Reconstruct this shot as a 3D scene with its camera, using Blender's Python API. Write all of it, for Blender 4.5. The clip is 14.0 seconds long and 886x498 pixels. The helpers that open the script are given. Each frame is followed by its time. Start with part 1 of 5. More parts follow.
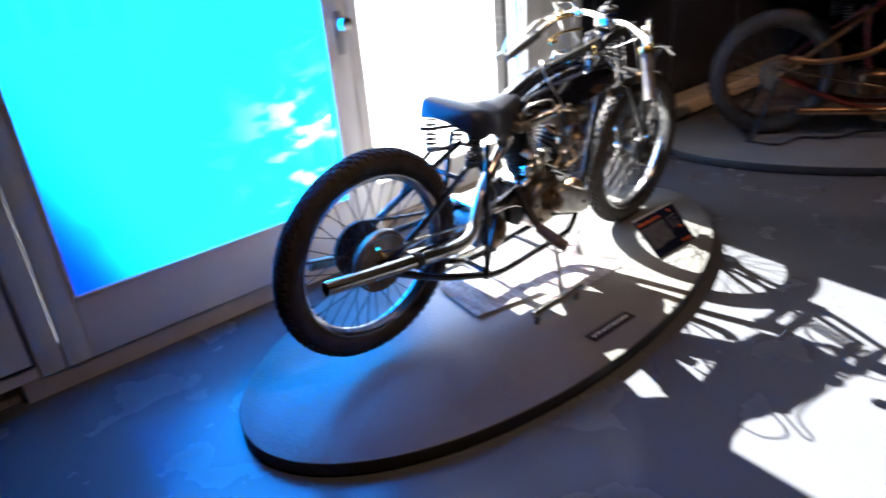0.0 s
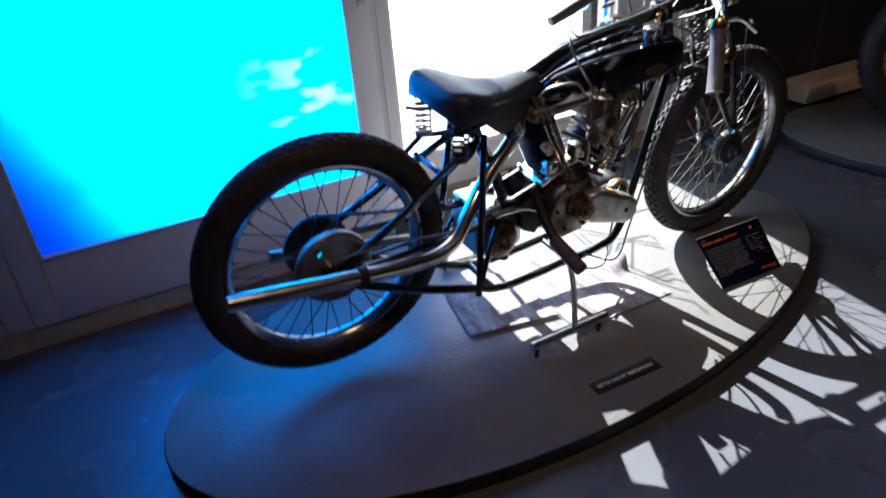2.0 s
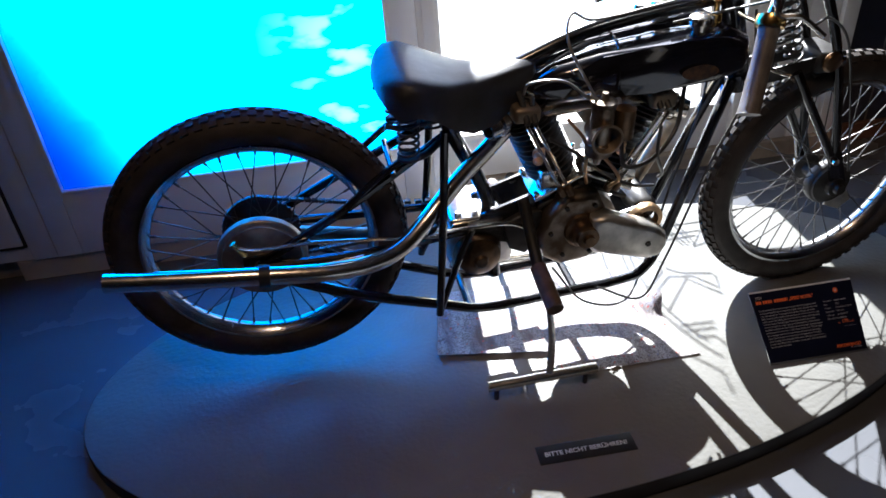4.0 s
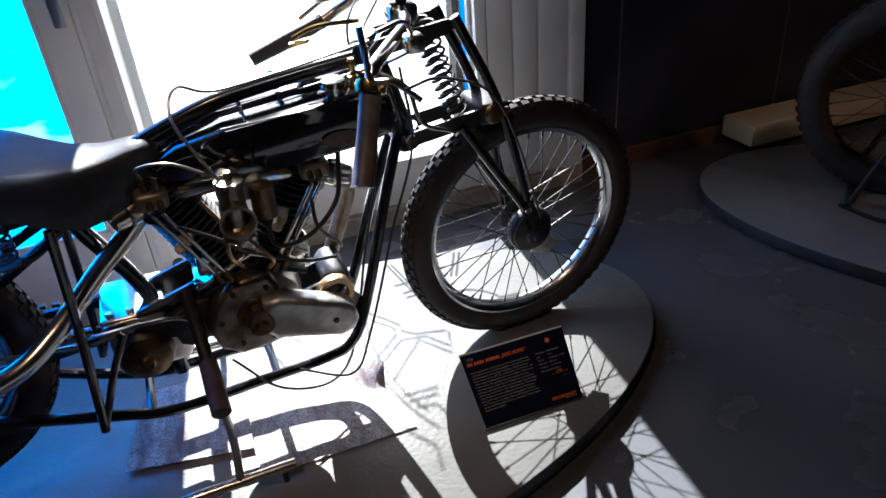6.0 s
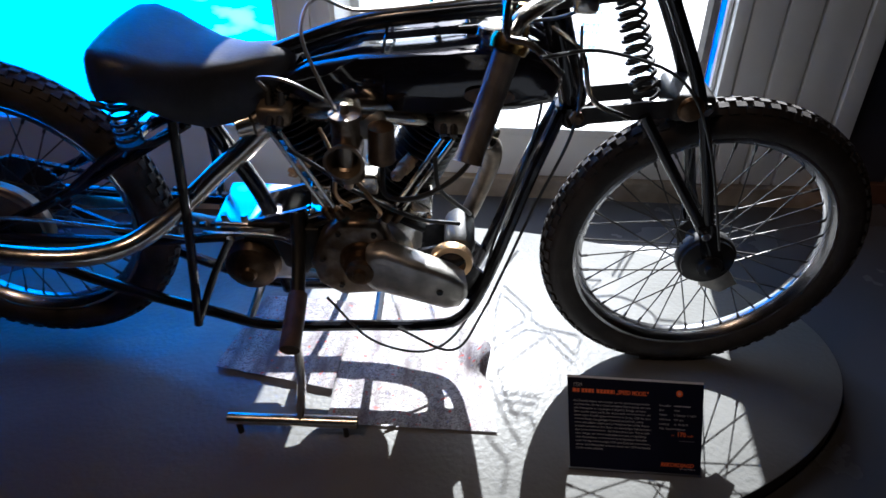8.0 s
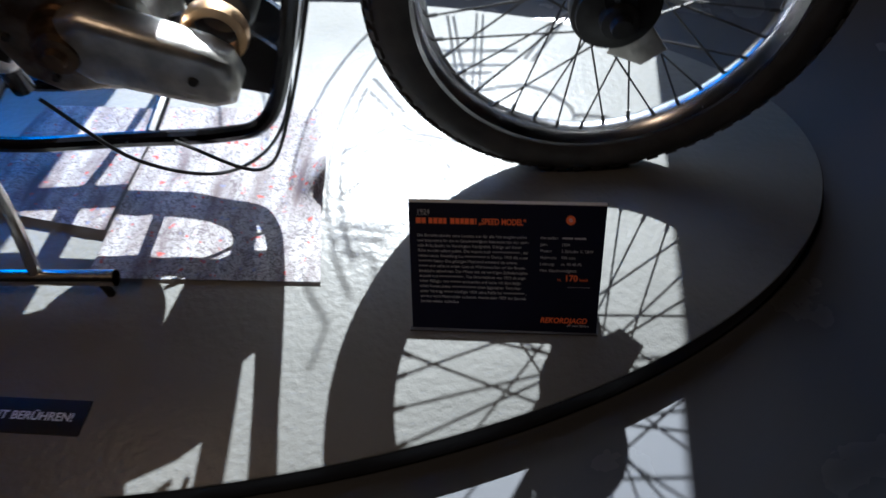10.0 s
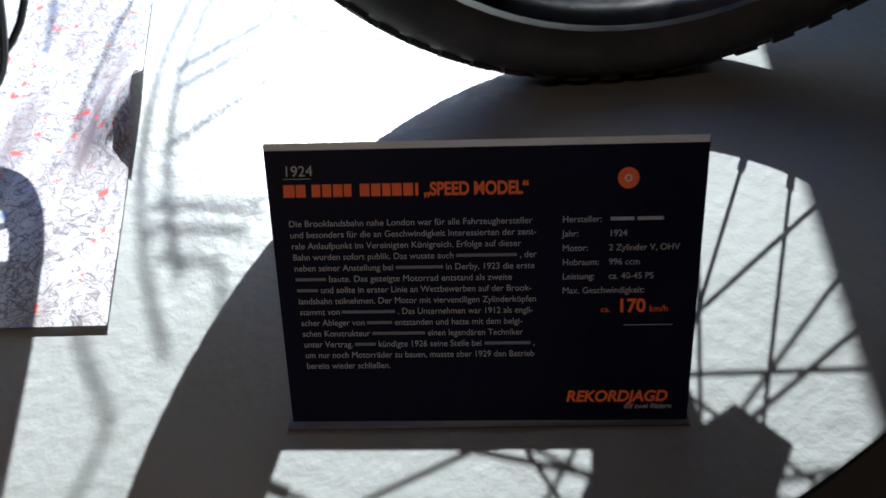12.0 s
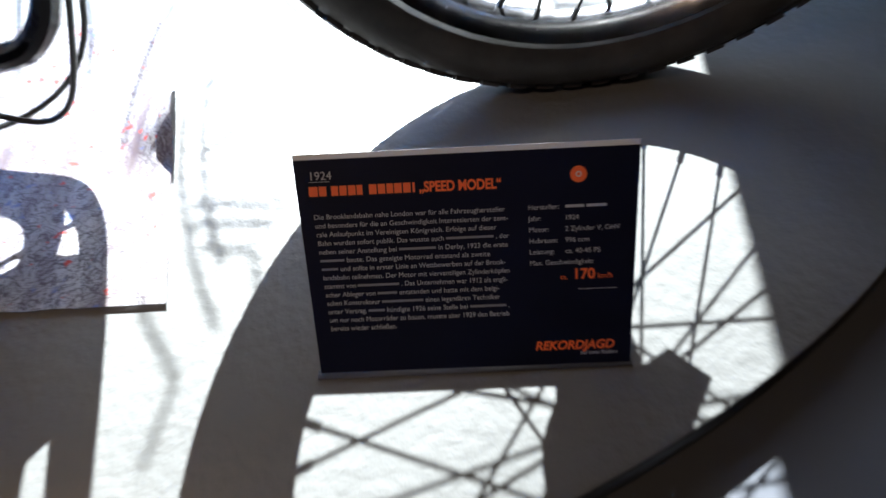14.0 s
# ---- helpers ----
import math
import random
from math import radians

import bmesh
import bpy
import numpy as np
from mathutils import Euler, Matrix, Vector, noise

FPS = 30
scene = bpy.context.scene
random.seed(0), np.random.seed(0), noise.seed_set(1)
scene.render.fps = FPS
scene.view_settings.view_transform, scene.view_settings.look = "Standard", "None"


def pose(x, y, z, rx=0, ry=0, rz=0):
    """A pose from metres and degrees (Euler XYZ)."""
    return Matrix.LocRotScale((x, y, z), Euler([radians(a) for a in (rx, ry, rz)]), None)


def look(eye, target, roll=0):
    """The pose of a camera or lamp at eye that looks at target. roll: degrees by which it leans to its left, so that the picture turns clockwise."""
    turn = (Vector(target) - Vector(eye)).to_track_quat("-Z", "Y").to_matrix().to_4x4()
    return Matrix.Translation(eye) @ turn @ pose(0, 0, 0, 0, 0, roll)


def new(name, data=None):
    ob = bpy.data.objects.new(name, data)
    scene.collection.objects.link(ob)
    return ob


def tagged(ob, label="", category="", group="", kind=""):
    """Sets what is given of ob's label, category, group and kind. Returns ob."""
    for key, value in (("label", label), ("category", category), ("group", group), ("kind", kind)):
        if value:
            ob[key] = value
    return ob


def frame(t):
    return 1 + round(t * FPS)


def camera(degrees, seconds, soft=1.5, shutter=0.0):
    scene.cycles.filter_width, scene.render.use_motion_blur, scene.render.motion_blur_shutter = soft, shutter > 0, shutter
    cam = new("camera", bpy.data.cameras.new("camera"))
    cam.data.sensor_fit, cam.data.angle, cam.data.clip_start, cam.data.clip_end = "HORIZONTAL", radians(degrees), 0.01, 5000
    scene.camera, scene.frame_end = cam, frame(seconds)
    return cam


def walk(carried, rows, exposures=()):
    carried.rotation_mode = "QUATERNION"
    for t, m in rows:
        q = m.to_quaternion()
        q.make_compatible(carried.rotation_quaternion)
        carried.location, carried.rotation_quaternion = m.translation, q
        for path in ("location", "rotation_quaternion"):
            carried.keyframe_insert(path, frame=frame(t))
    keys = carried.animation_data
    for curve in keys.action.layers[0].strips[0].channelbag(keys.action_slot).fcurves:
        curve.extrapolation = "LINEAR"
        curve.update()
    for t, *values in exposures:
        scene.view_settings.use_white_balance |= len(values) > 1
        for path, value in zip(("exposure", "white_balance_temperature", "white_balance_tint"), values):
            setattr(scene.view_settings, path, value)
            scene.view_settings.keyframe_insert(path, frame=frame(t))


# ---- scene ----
cam = camera(65.4, 14.0, 1.5, 0.5)
PATH = [
    (0, (-1.003, -1.666, 1.399), (0.119, -0.265, 0.518), -4.9),
    (0.5, (-0.867, -1.632, 1.399), (0.029, -0.068, 0.531), -5.7),
    (1, (-0.7, -1.57, 1.375), (0.246, -0.038, 0.504), -3.3),
    (1.5, (-0.537, -1.524, 1.38), (0.364, 0.028, 0.498), -4.7),
    (2, (-0.37, -1.569, 1.346), (0.361, 0.004, 0.351), -4.8),
    (2.2, (-0.3, -1.6, 1.312), (0.356, -0.006, 0.297), -3.4),
    (4.3, (0.316, -1.457, 1.278), (0.458, 0.232, 0.217), -3.7),
    (4.5, (0.348, -1.464, 1.276), (0.469, 0.242, 0.239), -2.9),
    (5, (0.459, -1.466, 1.27), (0.732, 0.268, 0.312), -2.4),
    (5.5, (0.649, -1.446, 1.26), (1.207, 0.2, 0.271), -2.9),
    (6, (0.75, -1.405, 1.262), (1.284, 0.237, 0.253), -5.1),
    (6.5, (0.793, -1.366, 1.231), (1.13, 0.279, 0.145), -2.2),
    (7, (0.878, -1.324, 1.223), (0.849, 0.326, 0.093), -1.2),
    (7.2, (0.901, -1.308, 1.227), (0.814, 0.349, 0.109), -0.4),
    (9.3, (1.203, -0.996, 1.07), (1.053, 0.509, -0.238), -0.8),
    (9.5, (1.247, -0.955, 1.018), (1.068, 0.486, -0.357), -2.3),
    (10, (1.283, -0.856, 0.893), (1.131, 0.438, -0.624), -3.9),
    (10.5, (1.301, -0.785, 0.798), (1.106, 0.493, -0.728), -7.5),
    (11, (1.299, -0.681, 0.694), (1.226, 0.609, -0.833), -2.4),
    (11.5, (1.293, -0.559, 0.582), (1.209, 0.678, -0.987), -5.2),
    (12, (1.285, -0.492, 0.516), (1.216, 0.692, -1.095), -3.9),
    (12.5, (1.281, -0.473, 0.491), (1.21, 0.671, -1.148), -3.6),
    (13, (1.28, -0.471, 0.491), (1.232, 0.67, -1.15), -2.4),
    (13.5, (1.278, -0.48, 0.503), (1.231, 0.672, -1.132), -2.9),
    (14, (1.29, -0.563, 0.611), (1.237, 0.587, -1.025), -5.0),
]
walk(cam, [(t, look(eye, target, roll)) for t, eye, target, roll in PATH], [(0, 3.5, 6600, 10), (0.5, 3.1, 6500, 10), (1.5, 2.6, 6300, 10), (2.2, 2.45, 6200, 10), (4.5, 2.65, 6200, 10), (5.5, 2.4, 6200, 10), (7, 2.05, 6100, 10), (9.5, 1.88, 5900, 8), (11, 1.92, 5800, 4), (11.5, 2.02, 5800, 4), (12.5, 2.6, 5800, 4), (13.5, 2.85, 5800, 4), (14, 2.95, 5900, 6)])

FL, ZT = 0.04, 0.09  # level of the floor and of the display platform's top

# ---- light ----
world = bpy.data.worlds.new("sky")
scene.world = world
world.use_nodes = True
wn = world.node_tree.nodes
sky = wn.new("ShaderNodeTexSky")
sky.sky_type, sky.sun_disc = "NISHITA", False
SUN_EL, SUN_DX = radians(41), -0.072
sky.sun_elevation, sky.sun_rotation = SUN_EL, -SUN_DX
world.node_tree.links.new(sky.outputs[0], wn["Background"].inputs[0])
wn["Background"].inputs[1].default_value = 0.13
sun = new("sun", bpy.data.lights.new("sun", "SUN"))
sun.data.energy, sun.data.angle, sun.data.color = 5.0, radians(0.5), (1.0, 0.985, 0.96)
sun.matrix_world = look((0, 10, 10 * math.tan(SUN_EL)), (10 * SUN_DX, 0, 0))
# the hall's own warm ceiling lighting: one spot on each exhibit
spot = new("spot_lamp", bpy.data.lights.new("spot_lamp", "SPOT"))
spot.data.energy, spot.data.color, spot.data.spot_size, spot.data.shadow_soft_size = 11, (1.0, 0.56, 0.34), radians(44), 0.06
spot.matrix_world = look((3.7, -2.3, 3.1), (3.45, -0.25, 0.1))
exhibit = new("exhibit_lamp", bpy.data.lights.new("exhibit_lamp", "AREA"))
exhibit.data.energy, exhibit.data.color, exhibit.data.size, exhibit.data.spread = 0.52, (1.0, 0.66, 0.42), 0.3, radians(75)
exhibit.matrix_world = look((0.1, -1.5, 3.1), (0.6, -0.3, 0.3))


# ---- materials ----
def mat(name, color, rough=0.5, metal=0.0, vary=0.0, scale=8.0, bump=0.0, bump_scale=60.0, rough_vary=0.0, second=None, coat=0.0, seam=0.55):
    """Principled surface with blotches at one scale and grain or relief at another."""
    m = bpy.data.materials.new(name)
    m.use_nodes = True
    nt = m.node_tree
    b = nt.nodes["Principled BSDF"]
    b.inputs["Base Color"].default_value = (*color, 1)
    b.inputs["Roughness"].default_value, b.inputs["Metallic"].default_value = rough, metal
    b.inputs["Coat Weight"].default_value = coat
    co = nt.nodes.new("ShaderNodeTexCoord")
    if vary or second:
        n1 = nt.nodes.new("ShaderNodeTexNoise")
        n1.inputs["Scale"].default_value, n1.inputs["Detail"].default_value = scale, 6
        nt.links.new(co.outputs["Object"], n1.inputs["Vector"])
        ramp = nt.nodes.new("ShaderNodeValToRGB")
        low = second or tuple(c * (1 - vary) for c in color)
        high = color if second else tuple(min(1, c * (1 + vary)) for c in color)
        ramp.color_ramp.elements[0].position, ramp.color_ramp.elements[1].position = seam - 0.17, seam + 0.15
        ramp.color_ramp.elements[0].color, ramp.color_ramp.elements[1].color = (*low, 1), (*high, 1)
        nt.links.new(n1.outputs[0], ramp.inputs[0])
        nt.links.new(ramp.outputs[0], b.inputs["Base Color"])
    if rough_vary:
        n2 = nt.nodes.new("ShaderNodeTexNoise")
        n2.inputs["Scale"].default_value, n2.inputs["Detail"].default_value = scale * 3, 5
        nt.links.new(co.outputs["Object"], n2.inputs["Vector"])
        mr = nt.nodes.new("ShaderNodeMapRange")
        mr.inputs["To Min"].default_value, mr.inputs["To Max"].default_value = max(0.02, rough - rough_vary), min(1, rough + rough_vary)
        nt.links.new(n2.outputs[0], mr.inputs[0])
        nt.links.new(mr.outputs[0], b.inputs["Roughness"])
    if bump:
        n3 = nt.nodes.new("ShaderNodeTexNoise")
        n3.inputs["Scale"].default_value, n3.inputs["Detail"].default_value = bump_scale, 4
        nt.links.new(co.outputs["Object"], n3.inputs["Vector"])
        bp = nt.nodes.new("ShaderNodeBump")
        bp.inputs["Strength"].default_value, bp.inputs["Distance"].default_value = bump, 0.002
        nt.links.new(n3.outputs[0], bp.inputs["Height"])
        nt.links.new(bp.outputs[0], b.inputs["Normal"])
    return m


M_floor = mat("floor_concrete", (0.086, 0.091, 0.102), 0.27, vary=0.04, scale=1.3, bump=0.06, bump_scale=60, rough_vary=0.02)
M_plat = mat("platform_paint", (0.16, 0.161, 0.153), 0.36, vary=0.1, scale=5, bump=0.75, bump_scale=80, rough_vary=0.07)
M_plat.node_tree.nodes["Principled BSDF"].inputs["Specular IOR Level"].default_value = 0.28
M_floor.node_tree.nodes["Principled BSDF"].inputs["Specular IOR Level"].default_value = 0.45
M_edge = mat("platform_edge", (0.015, 0.015, 0.017), 0.6, vary=0.3, scale=9)
M_frame = mat("window_paint", (0.74, 0.74, 0.73), 0.45, vary=0.07, scale=4, bump=0.12, bump_scale=40, rough_vary=0.1)
M_stone = mat("skirting_stone", (0.36, 0.31, 0.25), 0.6, vary=0.25, scale=14, bump=0.3, bump_scale=70)
M_plinth = mat("plinth_paint", (0.52, 0.47, 0.4), 0.5, vary=0.1, scale=8, bump=0.12, bump_scale=60)
M_black = mat("black_panel", (0.02, 0.025, 0.046), 0.6, vary=0.3, scale=3, bump=0.1)
M_dark = mat("hall_paint", (0.05, 0.045, 0.042), 0.8, vary=0.2, scale=1.5)
M_seam = mat("seam_metal", (0.45, 0.45, 0.47), 0.4, 0.9)
M_rubber = mat("tyre_rubber", (0.027, 0.02, 0.017), 0.7, vary=0.35, scale=22, bump=0.25, bump_scale=150, rough_vary=0.12)
M_frametube = mat("frame_enamel", (0.008, 0.009, 0.013), 0.22, vary=0.4, scale=30, rough_vary=0.1, coat=0.4)
M_tank = mat("tank_enamel", (0.006, 0.006, 0.009), 0.12, vary=0.3, scale=12, rough_vary=0.06, coat=0.6)
M_saddle = mat("saddle_leather", (0.04, 0.043, 0.054), 0.44, vary=0.2, scale=16, bump=0.25, bump_scale=220, rough_vary=0.08, coat=0.2)
M_chrome = mat("nickel_plate", (0.74, 0.7, 0.63), 0.22, 1.0, vary=0.12, scale=30, rough_vary=0.1)
M_rim = mat("rim_plate", (0.42, 0.42, 0.43), 0.22, 1.0, vary=0.15, scale=25, rough_vary=0.12)
M_spoke = mat("spoke_steel", (0.05, 0.048, 0.046), 0.45, 0.6)
M_alu = mat("cast_alloy", (0.54, 0.52, 0.48), 0.38, 0.9, vary=0.25, scale=28, bump=0.35, bump_scale=120, rough_vary=0.12)
M_bronze = mat("oily_bronze", (0.22, 0.14, 0.08), 0.36, 0.85, second=(0.07, 0.047, 0.032), scale=26, bump=0.3, bump_scale=110, rough_vary=0.15)
M_drum = mat("drum_metal", (0.24, 0.19, 0.135), 0.42, 0.75, vary=0.3, scale=26, rough_vary=0.12)
M_oily = mat("oily_alloy", (0.36, 0.31, 0.25), 0.34, 0.9, second=(0.13, 0.09, 0.06), scale=24, bump=0.3, bump_scale=110, rough_vary=0.15)
M_iron = mat("black_iron", (0.014, 0.0135, 0.0135), 0.52, 0.15, vary=0.4, scale=40, bump=0.3, bump_scale=160)
M_brass = mat("brass", (0.62, 0.4, 0.14), 0.25, 1.0, vary=0.2, scale=50)
M_pegrubber = mat("brown_rubber", (0.09, 0.055, 0.035), 0.6, vary=0.3, scale=40, bump=0.4, bump_scale=200)
M_grip = mat("grip_rubber", (0.12, 0.11, 0.1), 0.45, vary=0.25, scale=40, bump=0.4, bump_scale=260)
M_blackgrip = mat("grip_black", (0.02, 0.02, 0.022), 0.5, bump=0.4, bump_scale=260)
M_cable = mat("cable_sheath", (0.02, 0.02, 0.02), 0.4)
M_wire = mat("bare_cable", (0.35, 0.34, 0.32), 0.35, 0.8)
M_plug = mat("plug_ceramic", (0.6, 0.42, 0.25), 0.4, vary=0.2, scale=60)
M_skirt = mat("dark_skirting", (0.1, 0.05, 0.035), 0.55, vary=0.25, scale=9, bump=0.2)
M_transfer = mat("faded_transfer", (0.12, 0.06, 0.025), 0.35, second=(0.02, 0.012, 0.01), scale=60)
M_signblack = mat("sign_print", (0.005, 0.007, 0.024), 0.5, vary=0.15, scale=10, rough_vary=0.05)
M_signblack.node_tree.nodes["Principled BSDF"].inputs["Specular IOR Level"].default_value = 0.15
M_signedge = mat("sign_core", (0.75, 0.75, 0.74), 0.4)
M_signlip = mat("sign_lip", (0.05, 0.05, 0.055), 0.45)
M_orange = mat("orange_print", (1.0, 0.17, 0.04), 0.5)
M_grey = mat("grey_print", (0.48, 0.48, 0.51), 0.5)
M_dimgrey = mat("dim_print", (0.24, 0.24, 0.27), 0.5)
M_white = mat("white_print", (0.75, 0.75, 0.72), 0.5)
M_label = mat("label_vinyl", (0.012, 0.011, 0.011), 0.5)
M_label.node_tree.nodes["Principled BSDF"].inputs["Specular IOR Level"].default_value = 0.2
M_beige = mat("radiator_enamel", (0.62, 0.55, 0.42), 0.45, vary=0.06, scale=5)
M_maroon = mat("maroon_enamel", (0.13, 0.02, 0.018), 0.3, vary=0.3, scale=14, rough_vary=0.1)
M_copper = mat("copper_pipe", (0.62, 0.4, 0.22), 0.3, 1.0, vary=0.2, scale=20)
M_paving = mat("outside_paving", (0.62, 0.6, 0.56), 0.8, vary=0.12, scale=1.2)


def speckled():
    """Drip sheet: pale card with grey, red and blue flecks and dark smears."""
    m = mat("speckled_sheet", (0.55, 0.54, 0.54), 0.55, bump=0.3, bump_scale=90)
    nt = m.node_tree
    b = nt.nodes["Principled BSDF"]
    co = nt.nodes.new("ShaderNodeTexCoord")
    base = None
    for scale, lo, hi, col in ((120, 0.05, 0.0, (0.22, 0.2, 0.21)), (55, 0.04, 0.0, (0.14, 0.12, 0.13)), (14, 0.4, 0.72, (0.16, 0.12, 0.125)), (70, 0.64, 0.69, (0.62, 0.08, 0.06)), (60, 0.64, 0.72, (0.2, 0.24, 0.45))):
        n = nt.nodes.new("ShaderNodeTexNoise")
        n.inputs["Scale"].default_value, n.inputs["Detail"].default_value = scale, 5
        mp = nt.nodes.new("ShaderNodeMapping")
        mp.inputs["Location"].default_value = (scale, 3, 1)
        if scale == 14:
            mp.inputs["Scale"].default_value = (2.2, 0.5, 1)
        nt.links.new(co.outputs["Object"], mp.inputs[0])
        nt.links.new(mp.outputs[0], n.inputs["Vector"])
        r = nt.nodes.new("ShaderNodeMapRange")
        r.inputs["From Min"].default_value, r.inputs["From Max"].default_value = lo, hi
        value = n.outputs[0]
        if lo > hi:  # thin winding fibres where the noise crosses its middle value
            n.inputs["Detail"].default_value, n.inputs["Distortion"].default_value = 2, 1.2
            for op, k in (("SUBTRACT", 0.5), ("ABSOLUTE", 0.0)):
                calc = nt.nodes.new("ShaderNodeMath")
                calc.operation, calc.inputs[1].default_value = op, k
                nt.links.new(value, calc.inputs[0])
                value = calc.outputs[0]
        nt.links.new(value, r.inputs[0])
        mx = nt.nodes.new("ShaderNodeMix")
        mx.data_type = "RGBA"
        nt.links.new(r.outputs[0], mx.inputs["Factor"])
        if base is None:
            mx.inputs[6].default_value = (0.6, 0.59, 0.59, 1)
        else:
            nt.links.new(base, mx.inputs[6])
        mx.inputs[7].default_value = (*col, 1)
        base = mx.outputs[2]
    nt.links.new(base, b.inputs["Base Color"])
    return m


M_sheet = speckled()


def film():
    """Blue window film: passes a soft blue light, with a little straight view through it."""
    m = bpy.data.materials.new("blue_film")
    m.use_nodes = True
    nt = m.node_tree
    nt.nodes.remove(nt.nodes["Principled BSDF"])
    tl = nt.nodes.new("ShaderNodeBsdfTranslucent")
    tp = nt.nodes.new("ShaderNodeBsdfTransparent")
    gl = nt.nodes.new("ShaderNodeBsdfGlossy")
    gl.inputs["Roughness"].default_value = 0.05
    n = nt.nodes.new("ShaderNodeTexNoise")
    n.inputs["Scale"].default_value, n.inputs["Detail"].default_value = 1.6, 3
    co = nt.nodes.new("ShaderNodeTexCoord")
    nt.links.new(co.outputs["Object"], n.inputs["Vector"])
    ramp = nt.nodes.new("ShaderNodeValToRGB")
    ramp.color_ramp.elements[0].position, ramp.color_ramp.elements[1].position = 0.3, 0.6
    ramp.color_ramp.elements[0].color, ramp.color_ramp.elements[1].color = (0.0, 0.4, 0.92, 1), (0.0, 0.5, 0.95, 1)
    nt.links.new(n.outputs[0], ramp.inputs[0])
    # painted into the film colour: one lower corner's shade, bright flecks towards the lock
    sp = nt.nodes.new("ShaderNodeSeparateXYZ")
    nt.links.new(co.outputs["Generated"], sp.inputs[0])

    def calc(op, p, q):
        k = nt.nodes.new("ShaderNodeMath")
        k.operation, k.use_clamp = op, False
        for i, v in enumerate((p, q)):
            if isinstance(v, float):
                k.inputs[i].default_value = v
            else:
                nt.links.new(v, k.inputs[i])
        return k.outputs[0]

    def ranged(v, lo, hi):
        k = nt.nodes.new("ShaderNodeMapRange")
        k.interpolation_type = "SMOOTHSTEP"
        k.inputs["From Min"].default_value, k.inputs["From Max"].default_value = lo, hi
        nt.links.new(v, k.inputs[0])
        return k.outputs[0]

    def blend(f, p, q):
        k = nt.nodes.new("ShaderNodeMix")
        k.data_type = "RGBA"
        nt.links.new(f, k.inputs["Factor"])
        for i, v in ((6, p), (7, q)):
            if isinstance(v, tuple):
                k.inputs[i].default_value = v
            else:
                nt.links.new(v, k.inputs[i])
        return k.outputs[2]

    # light falling off towards the lower corner, put in as a deeper blue
    corner_shade = ranged(calc("ADD", calc("MULTIPLY", sp.outputs[0], 3.0), calc("MULTIPLY", sp.outputs[2], 2.4)), 0.1, 1.15)
    fleck = nt.nodes.new("ShaderNodeTexNoise")
    fleck.inputs["Scale"].default_value, fleck.inputs["Detail"].default_value = 7.0, 4
    mp = nt.nodes.new("ShaderNodeMapping")
    mp.inputs["Scale"].default_value, mp.inputs["Rotation"].default_value = (0.8, 1, 1.7), (0, 0.3, 0)
    nt.links.new(co.outputs["Object"], mp.inputs[0])
    nt.links.new(mp.outputs[0], fleck.inputs["Vector"])
    low = calc("SUBTRACT", 1.0, ranged(sp.outputs[2], 0.2, 0.32))
    # bright outdoor patches showing through the pane, painted here as pale flecks
    worn = calc("MULTIPLY", calc("MULTIPLY", ranged(fleck.outputs[0], 0.5, 0.62), ranged(sp.outputs[0], 0.5, 0.9)), low)
    tone = blend(corner_shade, (0.0, 0.07, 0.26, 1), ramp.outputs[0])
    tone = blend(worn, tone, (0.3, 0.65, 1.0, 1))
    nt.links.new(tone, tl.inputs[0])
    tp.inputs[0].default_value = (0.01, 0.26, 0.95, 1)
    a = nt.nodes.new("ShaderNodeMixShader")
    a.inputs[0].default_value = 0.07
    nt.links.new(tl.outputs[0], a.inputs[1])
    nt.links.new(tp.outputs[0], a.inputs[2])
    c = nt.nodes.new("ShaderNodeMixShader")
    c.inputs[0].default_value = 0.04
    nt.links.new(a.outputs[0], c.inputs[1])
    nt.links.new(gl.outputs[0], c.inputs[2])
    nt.links.new(c.outputs[0], nt.nodes["Material Output"].inputs[0])
    return m


def clear_glass():
    m = bpy.data.materials.new("clear_glass")
    m.use_nodes = True
    nt = m.node_tree
    nt.nodes.remove(nt.nodes["Principled BSDF"])
    tp = nt.nodes.new("ShaderNodeBsdfTransparent")
    gl = nt.nodes.new("ShaderNodeBsdfGlossy")
    gl.inputs["Roughness"].default_value = 0.02
    c = nt.nodes.new("ShaderNodeMixShader")
    c.inputs[0].default_value = 0.06
    nt.links.new(tp.outputs[0], c.inputs[1])
    nt.links.new(gl.outputs[0], c.inputs[2])
    nt.links.new(c.outputs[0], nt.nodes["Material Output"].inputs[0])
    return m


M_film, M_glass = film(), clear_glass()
M_etch = bpy.data.materials.new("window_graphic")
M_etch.use_nodes = True
_nt = M_etch.node_tree
_nt.nodes.remove(_nt.nodes["Principled BSDF"])
_mx, _tp, _tl = _nt.nodes.new("ShaderNodeMixShader"), _nt.nodes.new("ShaderNodeBsdfTransparent"), _nt.nodes.new("ShaderNodeBsdfTranslucent")
_mx.inputs[0].default_value = 0.62
_tl.inputs[0].default_value = (0.25, 0.48, 0.7, 1)
_nt.links.new(_tp.outputs[0], _mx.inputs[1])
_nt.links.new(_tl.outputs[0], _mx.inputs[2])
_nt.links.new(_mx.outputs[0], _nt.nodes["Material Output"].inputs[0])
M_faint = M_etch.copy()
M_faint.name = "faint_window_print"
for _n in M_faint.node_tree.nodes:
    if _n.type == "MIX_SHADER":
        _n.inputs[0].default_value = 0.2

# ---- building helpers ----
REST = {}


